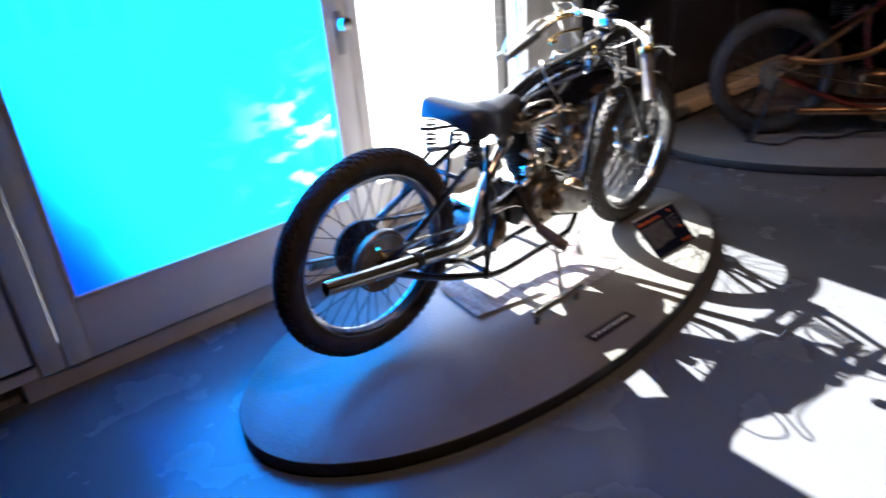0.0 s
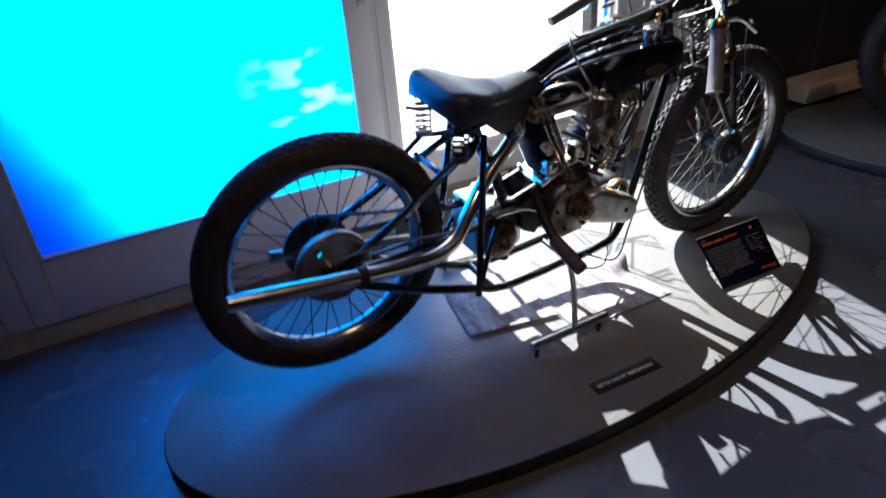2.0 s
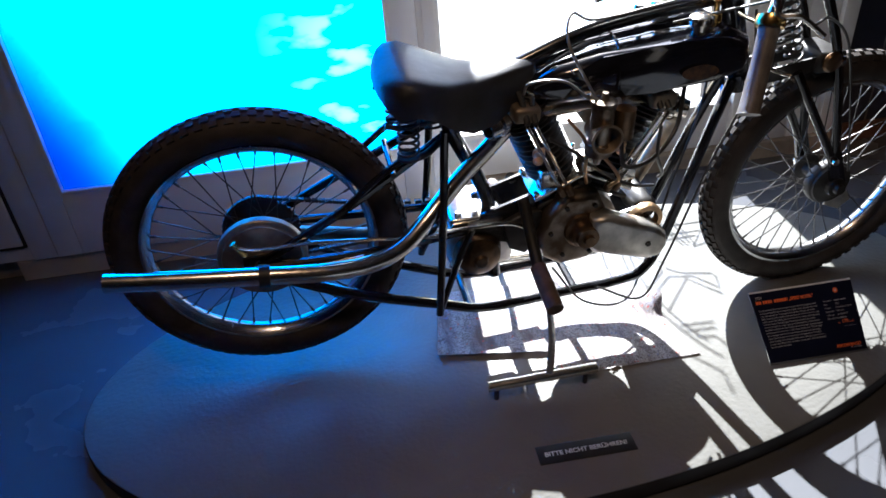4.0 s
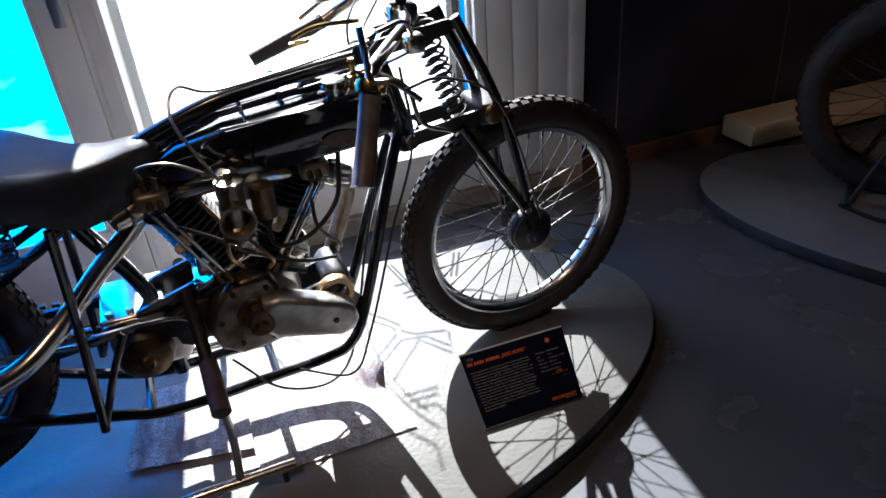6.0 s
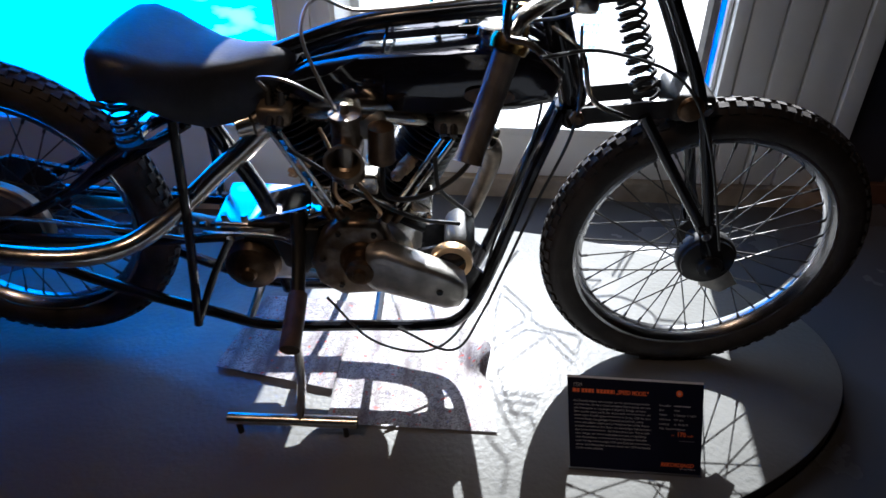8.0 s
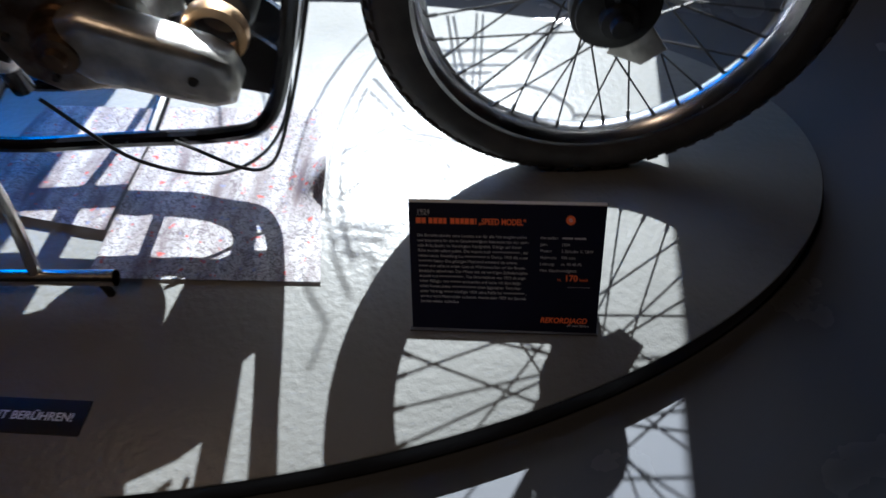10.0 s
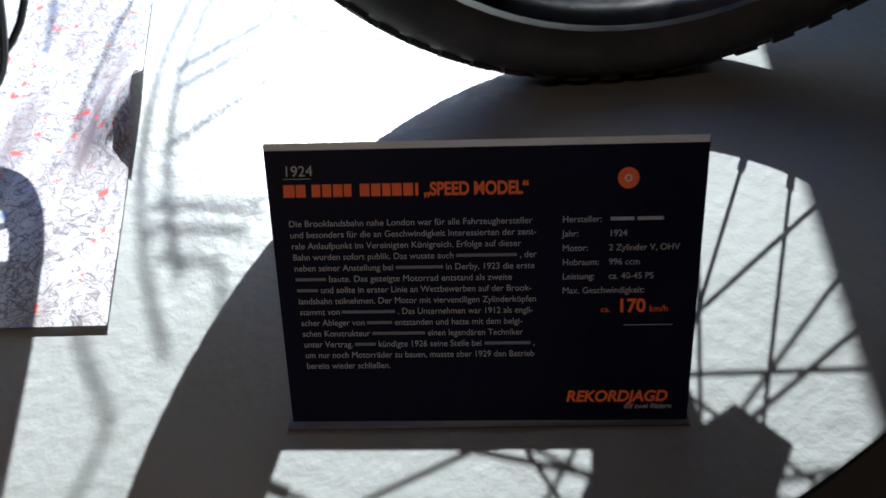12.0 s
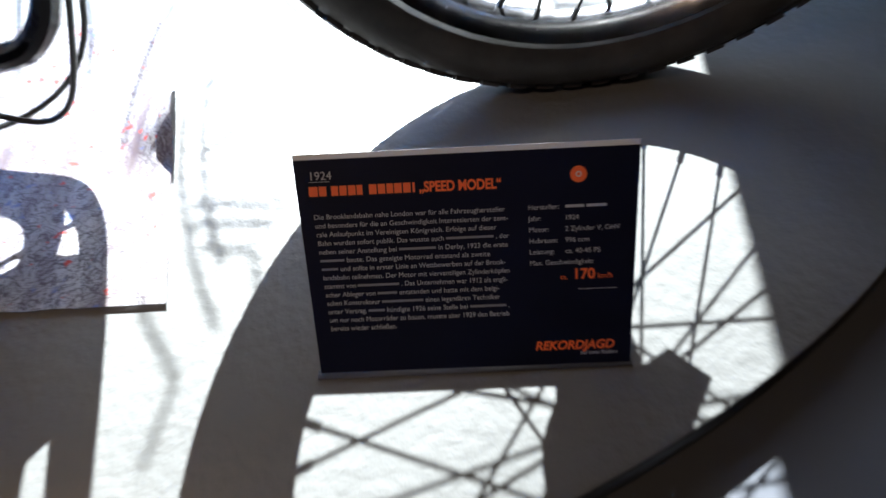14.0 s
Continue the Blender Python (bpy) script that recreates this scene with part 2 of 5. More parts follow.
def link_mesh(name, bm, material, smooth=None):
    bmesh.ops.recalc_face_normals(bm, faces=bm.faces)
    me = bpy.data.meshes.new(name)
    bm.to_mesh(me)
    bm.free()
    me.materials.append(material)
    if smooth is not None:
        me.shade_smooth()
        if smooth < 180:
            me.set_sharp_from_angle(angle=radians(smooth))
    ob = new(name, me)
    REST[ob] = Matrix.Identity(4)
    return ob


def thing(name, loc, label, category, group="", kind=""):
    ob = new(name)
    ob.empty_display_size = 0.1
    ob.location = loc
    REST[ob] = Matrix.Translation(loc)
    return tagged(ob, label, category, group, kind)


def under(ob, parent):
    ob.parent = parent
    ob.matrix_parent_inverse = REST[parent].inverted()
    return ob


def part(name, bm, material, parent, label="", smooth=35):
    ob = under(link_mesh(name, bm, material, smooth), parent)
    return tagged(ob, label) if label else ob


def share(ob, m, parent):
    """Another object on the same mesh, at m."""
    o = new(ob.name.split(".")[0], ob.data)
    o.matrix_basis = m
    REST[o] = m.copy()
    return under(o, parent)


def block(bm, x0, x1, y0, y1, z0, z1, bevel=0.0, m=None):
    r = bmesh.ops.create_cube(bm, size=1)
    for v in r["verts"]:
        v.co = Vector(((x0, x1)[v.co.x > 0], (y0, y1)[v.co.y > 0], (z0, z1)[v.co.z > 0]))
    if bevel:
        edges = list({e for v in r["verts"] for e in v.link_edges})
        q = bmesh.ops.bevel(bm, geom=edges, offset=bevel, segments=2, affect="EDGES", profile=0.5)
        vs = {v for f in q["faces"] for v in f.verts} | {v for v in r["verts"] if v.is_valid}
    else:
        vs = r["verts"]
    if m is not None:
        for v in vs:
            v.co = m @ v.co
    return bm


def box_bm(*a, **k):
    return block(bmesh.new(), *a, **k)


def spline(pts, n=8):
    """Smooth path through the points."""
    p = [Vector(q) for q in pts]
    p = [p[0] * 2 - p[1]] + p + [p[-1] * 2 - p[-2]]
    out = []
    for i in range(1, len(p) - 2):
        for k in range(n):
            t = k / n
            out.append(0.5 * (2 * p[i] + (p[i + 1] - p[i - 1]) * t + (2 * p[i - 1] - 5 * p[i] + 4 * p[i + 1] - p[i + 2]) * t * t + (3 * p[i] - p[i - 1] - 3 * p[i + 1] + p[i + 2]) * t ** 3))
    return out + [p[-2]]


def tube(bm, pts, r, seg=10, caps=True, closed=False):
    """Sweep a circle along a path; r is a number or one radius a point."""
    pts = [Vector(p) for p in pts]
    n = len(pts)
    rad = r if isinstance(r, (list, tuple)) else [r] * n
    up = None
    rings = []
    for i, p in enumerate(pts):
        a = pts[i - 1] if i or closed else p
        b = pts[(i + 1) % n] if i < n - 1 or closed else p
        d = (b - a).normalized()
        if up is None:
            up = d.orthogonal().normalized()
        up = (up - d * up.dot(d)).normalized()
        side = d.cross(up)
        rings.append([bm.verts.new(p + rad[i] * (math.cos(math.tau * k / seg) * up + math.sin(math.tau * k / seg) * side)) for k in range(seg)])
    for i in range(n if closed else n - 1):
        q0, q1 = rings[i], rings[(i + 1) % n]
        for k in range(seg):
            bm.faces.new((q0[k], q0[(k + 1) % seg], q1[(k + 1) % seg], q1[k]))
    if caps and not closed:
        bm.faces.new(rings[0][::-1])
        bm.faces.new(rings[-1])
    return bm


def tube_bm(pts, r, seg=10, smooth=True, n=8):
    return tube(bmesh.new(), spline(pts, n) if smooth and len(pts) > 2 else pts, r, seg)


def lathe(bm, profile, m, seg=32, closed=False):
    """Turn (radius, height) points round the local z axis, placed by m."""
    rings = []
    for r, h in profile:
        if r < 1e-6:
            rings.append([bm.verts.new(m @ Vector((0, 0, h)))])
        else:
            rings.append([bm.verts.new(m @ Vector((r * math.cos(math.tau * k / seg), r * math.sin(math.tau * k / seg), h))) for k in range(seg)])
    pairs = list(zip(rings, rings[1:])) + ([(rings[-1], rings[0])] if closed else [])
    for a, b in pairs:
        for k in range(seg):
            j = (k + 1) % seg
            if len(a) == 1 and len(b) == 1:
                continue
            if len(a) == 1:
                bm.faces.new((a[0], b[k], b[j]))
            elif len(b) == 1:
                bm.faces.new((a[k], a[j], b[0]))
            else:
                bm.faces.new((a[k], a[j], b[j], b[k]))
    return bm


def lathe_bm(profile, m, seg=32, closed=False):
    return lathe(bmesh.new(), profile, m, seg, closed)


def along(a, b):
    """A pose at a whose z axis points to b."""
    a, b = Vector(a), Vector(b)
    return Matrix.Translation(a) @ (b - a).to_track_quat("Z", "Y").to_matrix().to_4x4()


def helix(a, b, r, turns, n=14):
    a, b = Vector(a), Vector(b)
    m = along(a, b)
    k = int(turns * n)
    return [m @ Vector((r * math.cos(math.tau * i / n), r * math.sin(math.tau * i / n), (b - a).length * i / k)) for i in range(k + 1)]


def slab(bm, outline, y0, y1, bevel=0.0):
    """A plate with an outline in x and z, from y0 to y1."""
    a = [bm.verts.new((x, y0, z)) for x, z in outline]
    b = [bm.verts.new((x, y1, z)) for x, z in outline]
    n = len(a)
    fs = [bm.faces.new(a), bm.faces.new(b[::-1])]
    fs += [bm.faces.new((a[i], b[i], b[(i + 1) % n], a[(i + 1) % n])) for i in range(n)]
    if bevel:
        es = [e for f in fs[:2] for e in f.edges]
        bmesh.ops.bevel(bm, geom=es, offset=bevel, segments=3, affect="EDGES", profile=0.5)
    return bm


def structure(name, bm, material, label, category, smooth=None):
    return tagged(link_mesh(name, bm, material, smooth), label, category, "", "structure")


def written(text, size, material, parent, m, name="lettering", shear=0.0, bold=0.0, align="LEFT"):
    """A line of raised print in the built-in font, as a mesh part."""
    cu = bpy.data.curves.new(name, "FONT")
    cu.body, cu.size, cu.shear, cu.extrude, cu.align_x, cu.offset = text, size, shear, 0.00015, align, bold
    tmp = new(name, cu)
    bpy.context.view_layer.update()
    me = bpy.data.meshes.new_from_object(tmp.evaluated_get(bpy.context.evaluated_depsgraph_get()))
    bpy.data.objects.remove(tmp)
    me.transform(m)
    me.materials.clear()
    me.materials.append(material)
    ob = new(name, me)
    REST[ob] = Matrix.Identity(4)
    return under(ob, parent)


# ---- the hall ----
structure("floor", box_bm(-5, 8, -6, 0.95, -0.1, FL), M_floor, "dark grey polished concrete floor of the hall", "floor")
structure("ceiling", box_bm(-5, 8, -6, 1.2, 3.2, 3.3), M_dark, "dark painted ceiling over the exhibition hall", "ceiling")
structure("wall_south", box_bm(-5, 8, -6.1, -6, 0, 3.2), M_dark, "dark painted back wall of the hall", "wall")
structure("wall_west", box_bm(-5.1, -5, -6.1, 1.2, 0, 3.2), M_dark, "dark painted side wall of the hall", "wall")
structure("wall_east", box_bm(8, 8.1, -6.1, 1.2, 0, 3.2), M_dark, "dark painted end wall of the hall", "wall")
structure("skirting", box_bm(-0.93, 0.474, 0.672, 0.9, 0, 0.117, bevel=0.005), M_plinth, "pale beige painted plinth below the glazed door", "skirting")
structure("skirting_2", box_bm(-5, -0.931, 0.71, 0.9, 0, 0.117, bevel=0.005), M_stone, "brownish stone skirting beside the door", "skirting")
# unseen backing, added to keep sun from leaking in beside the jamb
structure("wall_backing", box_bm(-5, -0.72, 0.9, 1.0, 0, 3.2), M_dark, "unseen dark backing that stops sun leaking past the panelling", "wall")
# hidden block, added to shut the slit of sun under the door
structure("threshold", box_bm(-0.9, 0.56, 0.71, 0.88, 0.1, 0.2), M_frame, "unseen pale grey block that stops sun leaking under the door", "threshold")
structure("sill_1", box_bm(0.5, 2.1, 0.83, 1.0, 0, 0.11, bevel=0.006), M_stone, "brownish stone skirting below the window", "skirting")

# left of the door: a fixed panelled leaf and its jamb
bm = box_bm(-5, -0.872, 0.672, 0.9, 0.118, 3.2)
block(bm, -1.9, -0.882, 0.66, 0.675, 0.176, 2.4, bevel=0.004)
structure("wall_north", bm, M_frame, "pale grey painted panelling beside the door", "wall")
# the dark gap round the leaf, put in as a thin black strip
bm = box_bm(-0.881, -0.873, 0.664, 0.6715, 0.168, 2.4)
block(bm, -1.9, -0.881, 0.664, 0.6715, 0.167, 0.175)
structure("seal_strip", bm, M_edge, "dark strip in place of the shaded gap round the fixed leaf", "seal")
structure("door_frame", box_bm(-0.868, -0.79, 0.662, 0.9, 0.118, 3.2, bevel=0.004), M_frame, "pale grey painted door jamb", "door frame", 40)
# glazed door with blue film
door = thing("door_1", (-0.16, 0.68, 0.12), "pale grey framed glass door covered with blue film", "door", kind="structure")
bm = box_bm(-0.786, -0.706, 0.655, 0.705, 0.122, 2.45, bevel=0.004)
part("stile", bm, M_frame, door)
part("stile", box_bm(0.39, 0.474, 0.655, 0.705, 0.122, 2.45, bevel=0.004), M_frame, door)
part("bottom_rail", box_bm(-0.706, 0.39, 0.657, 0.703, 0.122, 0.343, bevel=0.003), M_frame, door)
part("top_rail", box_bm(-0.706, 0.39, 0.657, 0.703, 2.34, 2.45, bevel=0.003), M_frame, door)
bm = box_bm(-0.704, 0.388, 0.65, 0.668, 0.343, 0.355, bevel=0.003)
block(bm, -0.706, -0.694, 0.65, 0.668, 0.343, 2.34)
block(bm, 0.378, 0.39, 0.65, 0.668, 0.343, 2.34)
part("glazing_bead", bm, M_frame, door)
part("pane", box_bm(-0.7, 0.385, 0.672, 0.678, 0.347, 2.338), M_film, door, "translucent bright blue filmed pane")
for x0, x1, z0, z1 in ((-0.66, -0.6, 1.17, 1.3), (-0.56, -0.5, 1.17, 1.3), (-0.46, -0.4, 1.17, 1.3), (-0.36, -0.3, 1.17, 1.3), (-0.62, -0.52, 0.56, 0.575), (-0.61, -0.5, 0.53, 0.545), (-0.6, -0.54, 0.5, 0.515)):
    part("print_bar", box_bm(x0, x1, 0.69, 0.692, z0, z1), M_faint, door, "faint unreadable print on the glass", None)
bm = lathe_bm([(0, 0), (0.012, 0), (0.012, 0.03), (0.026, 0.038), (0.03, 0.05), (0.024, 0.066), (0, 0.07)], along((0.444, 0.655, 1.046), (0.444, 0.5, 1.046)), 24)
part("door_knob", bm, M_chrome, door, "round polished steel knob")
bm = box_bm(0.43, 0.458, 0.649, 0.656, 0.93, 1.09, bevel=0.002)
block(bm, 0.44, 0.448, 0.645, 0.65, 0.945, 0.97)
part("lock_plate", bm, M_seam, door)

# post between door and window, with its reveal
bm = box_bm(0.475, 0.546, 0.665, 0.94, 0.112, 3.2, bevel=0.005)
block(bm, 0.494, 0.53, 0.66, 0.668, 0.2, 2.6)
structure("post_1", bm, M_frame, "pale grey painted post between door and window", "post", 40)
# clear window
win = thing("window_1", (1.1, 0.88, 0.11), "tall clear window in a pale grey frame, sun shining in", "window", kind="structure")
part("apron_panel", box_bm(0.547, 1.66, 0.855, 0.93, 0.112, 0.262, bevel=0.003), M_frame, win)
part("window_sill", box_bm(0.547, 1.66, 0.845, 0.93, 0.262, 0.288, bevel=0.005), M_frame, win)
part("window_frame", box_bm(0.547, 0.575, 0.865, 0.915, 0.288, 2.45, bevel=0.003), M_frame, win)
part("window_frame", box_bm(1.648, 1.66, 0.865, 0.915, 0.288, 2.45, bevel=0.003), M_frame, win)
part("edge_strip", box_bm(1.632, 1.648, 0.886, 0.89, 0.288, 2.38), M_film, win, "narrow blue film strip along the glass edge", None)
part("window_frame", box_bm(0.575, 1.62, 0.865, 0.915, 2.38, 2.45, bevel=0.003), M_frame, win)
pane = part("pane", box_bm(0.575, 1.631, 0.885, 0.889, 0.288, 2.38), M_glass, win, "clear glass pane")
pane.visible_shadow = False


def glass_graphic():
    """Thin printed outline of a spoked wheel and a few lines on the glass."""
    bm = bmesh.new()
    yy, R = 0.882, 0.0038

    def line(*pts, double=0.0, smooth=False):
        p = [Vector((x + 0.042, yy, z)) for x, z in pts]
        tube(bm, spline(p, 8) if smooth else p, R, 4)
        if double:
            line(*[(x + double, z + double * 0.3) for x, z in pts], smooth=smooth)

    # long rim of the printed wheel
    for r, a0, a1 in ((0.6, 2.53, 3.6), (0.578, 2.62, 3.3), (0.66, 2.9, 3.7)):
        tube(bm, [(1.647 + r * math.cos(a0 + (a1 - a0) * k / 28), yy, 0.745 + r * math.sin(a0 + (a1 - a0) * k / 28)) for k in range(29)], R, 4)
    # spokes and the cells between them
    line((1.026, 0.82), (1.1, 0.752), (1.1, 0.724), (1.042, 0.664))
    line((1.04, 0.626), (1.118, 0.716), (1.118, 0.745), (1.15, 0.77), (1.235, 0.79), double=0.0)
    line((1.032, 0.846), (1.108, 0.778), (1.175, 0.79), (1.228, 0.852), (1.24, 0.8))
    line((1.048, 0.912), (1.154, 0.797), (1.222, 0.876))
    line((1.057, 0.968), (1.15, 0.972))
    line((1.063, 0.99), (1.145, 0.993))
    line((1.08, 1.013), (1.13, 1.021), (1.145, 1.06))
    line((1.04, 1.07), (1.092, 1.132), (1.085, 1.195))
    # framework above the wheel
    line((1.155, 0.43), (1.19, 0.57), (1.212, 0.65), double=0.014)
    line((1.218, 0.425), (1.236, 0.645), double=0.014)
    line((1.15, 0.544), (1.314, 0.545))
    line((1.165, 0.588), (1.3, 0.588), (1.24, 0.66))
    line((1.17, 0.612), (1.27, 0.61))
    line((1.243, 0.662), (1.318, 0.646), (1.371, 0.658), (1.423, 0.702), (1.431, 0.74), smooth=True)
    line((1.433, 0.722), (1.49, 0.727), (1.54, 0.8))
    line((1.39, 0.44), (1.33, 0.57), double=0.016)
    # arched piece beside it
    line((0.726, 0.633), (0.802, 0.797))
    line((0.77, 0.6), (0.81, 0.64), (0.842, 0.686), (0.889, 0.802), smooth=True)
    return bm


part("window_graphic", glass_graphic(), M_etch, win, "thin grey printed outline on the glass", None)
# added out of sight so no sun slips through the panel joints
structure("wall_backing_2", box_bm(1.64, 8, 0.985, 1.05, 0, 3.2), M_dark, "unseen dark backing that stops sun leaking between boards and panels", "wall")
structure("lintel", box_bm(-0.88, 1.66, 0.67, 1.0, 2.455, 3.2), M_frame, "pale grey panel above door and window", "wall")
post = thing("post_2", (1.88, 0.9, 0.112), "pale grey upright boards beside the window", "post", kind="structure")
for x0, x1, y0 in ((1.664, 1.706, 0.838), (1.712, 1.806, 0.846), (1.812, 1.906, 0.846), (1.912, 2.03, 0.846), (2.036, 2.095, 0.832)):
    part("board", box_bm(x0, x1, y0, 0.972, 0.112, 3.2, bevel=0.004), M_frame, post, "", 40)
part("backing", box_bm(1.664, 2.095, 0.973, 0.984, 0.112, 3.2), M_dark, post)
dark_wall = thing("wall_north_dark", (4.5, 0.95, 0), "black wall panels with narrow bright upright joints", "wall", kind="structure")
part("panel", box_bm(2.098, 2.286, 0.9, 0.985, 0, 3.2), M_black, dark_wall)
black_panel = part("panel", box_bm(2.293, 3.096, 0.9, 0.985, 0, 3.2, bevel=0.002), M_black, dark_wall)
strip = part("joint_strip", box_bm(2.287, 2.292, 0.897, 0.985, 0, 3.2), M_seam, dark_wall, "thin bright metal strip")
for i in range(1, 7):
    share(black_panel, Matrix.Translation((0.81 * i, 0, 0)), dark_wall)
    share(strip, Matrix.Translation((0.81 * i, 0, 0)), dark_wall)

structure("baseboard", box_bm(2.1, 8, 0.878, 0.899, FL, 0.115, bevel=0.004), M_skirt, "dark reddish brown skirting under the black panels", "skirting")

# low ribbed radiator at the foot of the black wall
rad = thing("radiator", (3.7, 0.8, FL), "low beige ribbed convector radiator along the wall", "radiator")
part("casing", box_bm(2.81, 4.6, 0.69, 0.872, 0.078, 0.168, bevel=0.008), M_beige, rad)
fin = part("rib", box_bm(2.826, 2.834, 0.71, 0.86, 0.1675, 0.1705), M_beige, rad)
for i in range(1, 100):
    share(fin, Matrix.Translation((0.0174 * i, 0, 0)), rad)
for x in (2.95, 4.5):
    part("foot", box_bm(x, x + 0.04, 0.76, 0.86, FL, 0.079), M_edge, rad)

# outside
structure("ground", box_bm(-40, 40, 1.2, 80, -0.2, -0.1), M_paving, "pale sunlit paving outside the windows", "ground")
structure("pavement", box_bm(-6, 9, 1.0, 1.2, -0.2, -0.02), M_paving, "pale stone threshold outside the window", "pavement")


# ---- platforms ----
def platform(name, rx, ry, m, label, group):
    p = thing(name, (0, 0, FL), label, "platform", group)
    bm = bmesh.new()
    seg = 160
    def ring(k, z, inset=0.0):
        return [bm.verts.new(((rx * k - inset) * math.cos(math.tau * i / seg), (ry * k - inset) * math.sin(math.tau * i / seg), z)) for i in range(seg)]
    rings = [ring(1, FL, 0.012), ring(1, FL + 0.008, 0.012), ring(1, FL + 0.008, 0.0), ring(1, ZT - 0.006), ring(1, ZT - 0.0035, 0.002)]
    for a, b in zip(rings, rings[1:]):
        for i in range(seg):
            bm.faces.new((a[i], a[(i + 1) % seg], b[(i + 1) % seg], b[i]))
    part("edge_band", bm, M_edge, p, "black painted edge", 40)
    bm = bmesh.new()
    rings = [ring(1, ZT - 0.012, 0.004), ring(1, ZT - 0.002, 0.0022), ring(1, ZT, 0.005)]
    for a, b in zip(rings, rings[1:]):
        for i in range(seg):
            bm.faces.new((a[i], a[(i + 1) % seg], b[(i + 1) % seg], b[i]))
    bm.faces.new(rings[-1])
    part("deck", bm, M_plat, p, "light grey painted deck", 40)
    p.matrix_world = m
    return p


platform("display_platform", 1.165, 0.57, pose(0.658, -0.02, FL, 0, 0, 5), "low oval grey display platform with a black edge", "display platforms")
platform("display_platform", 1.165, 0.6, pose(3.24, -0.3, FL, 0, 0, -48), "low oval grey platform under the maroon motorcycle", "display platforms")


# ---- wheels ----
def wheel(parent, name, cx, cz, R, tread_rows, steel, drum_r, drum_y, phase, blocks=66, spokes=40, tr=0.036, rim_r=0.262):
    """A spoked wheel in the plane y = 0: rim with its hub, tyre, tread, spokes and drum under it."""
    c = Vector((cx, 0, cz))
    m = Matrix.Translation(c) @ Matrix.Rotation(radians(90), 4, "X")
    bm = bmesh.new()
    w = 0.026
    lathe(bm, [(rim_r, -w), (rim_r + 0.006, -w), (rim_r + 0.004, -w + 0.006), (rim_r - 0.008, -0.008), (rim_r - 0.01, 0), (rim_r - 0.008, 0.008), (rim_r + 0.004, w - 0.006), (rim_r + 0.006, w), (rim_r, w), (rim_r - 0.004, w - 0.004), (rim_r - 0.014, 0.01), (rim_r - 0.016, 0), (rim_r - 0.014, -0.01), (rim_r - 0.004, -w + 0.004)], m, 72, closed=True)
    rim = part(name, bm, steel, parent, "spoked wheel with dark tyre on a plated rim", 40)
    bm = bmesh.new()
    mr = R - tr
    prof = []
    for k in range(20):
        a = math.tau * k / 20
        x, h = math.cos(a), math.sin(a)
        prof.append((mr + tr * x * (0.97 if x > 0 else 1.0), tr * h * 1.02))
    lathe(bm, prof, m, 96, closed=True)
    part("tyre", bm, M_rubber, rim, "worn black rubber tyre", 60)
    bm = bmesh.new()
    for k in range(blocks):
        for row in tread_rows:
            ang = math.tau * (k + (0.5 if row % 2 else 0)) / blocks + phase
            tilt = row * 0.36
            loc = Matrix.Rotation(ang, 4, "Y") @ Matrix.Translation((mr, 0, 0)) @ Matrix.Rotation(tilt, 4, "Z") @ Matrix.Translation((tr * 0.985, 0, 0))
            block(bm, -0.003, 0.0045, -0.0055, 0.0055, -0.009, 0.009, m=Matrix.Translation(c) @ loc)
    part("tread", bm, M_rubber, rim, "", None)
    bm = bmesh.new()
    lathe(bm, [(0, -0.075), (0.012, -0.075), (0.012, -0.05), (0.036, -0.046), (0.036, -0.04), (0.02, -0.034), (0.02, 0.034), (0.036, 0.04), (0.036, 0.046), (0.012, 0.05), (0.012, 0.085), (0, 0.085)], m, 28)
    part("hub", bm, M_iron, rim)
    # crossed spokes, each one its own piece on one of four shared meshes
    kinds = []
    for s, lean in ((-1, 0.55), (-1, -0.55), (1, 0.55), (1, -0.55)):
        bm = bmesh.new()
        a = Vector((0.034 * math.cos(lean * 2.4), s * 0.042, 0.034 * math.sin(lean * 2.4)))
        b = Vector((rim_r - 0.014, s * 0.004, 0))
        tube(bm, [a, a.lerp(b, 0.5), b], 0.0016, 5)
        tube(bm, [b.lerp(a, 0.06), b], 0.003, 6)
        kinds.append(bm)
    first = []
    per = spokes // 4
    for q, bm in enumerate(kinds):
        sp = part("spoke", bm, M_spoke, rim, "", None)
        base = Matrix.Translation(c) @ Matrix.Rotation(math.tau * q / spokes + phase, 4, "Y")
        sp.matrix_basis = base
        for k in range(1, per):
            share(sp, Matrix.Translation(c) @ Matrix.Rotation(math.tau * (k / per + q / spokes) + phase, 4, "Y"), rim)
    if drum_r:
        s = -1 if drum_y < 0 else 1
        md = Matrix.Translation(c + Vector((0, drum_y, 0))) @ Matrix.Rotation(radians(90) * -s, 4, "X")
        bm = lathe_bm([(0, -0.02), (drum_r * 0.96, -0.02), (drum_r, -0.016), (drum_r, 0.0), (drum_r * 0.97, 0.004), (drum_r * 0.9, 0.006), (drum_r * 0.88, 0.012), (drum_r * 0.5, 0.018), (0.026, 0.02), (0.024, 0.032), (0.014, 0.034), (0.013, 0.046), (0, 0.046)], md, 48)
        part("brake_drum", bm, M_drum if drum_r > 0.08 else M_iron, rim, "dull brake drum")
    return rim


def spring(parent, a, b, r, turns, wire, material, name="spring"):
    return part(name, tube(bmesh.new(), helix(a, b, r, turns), wire, 6), material, parent, "", 60)


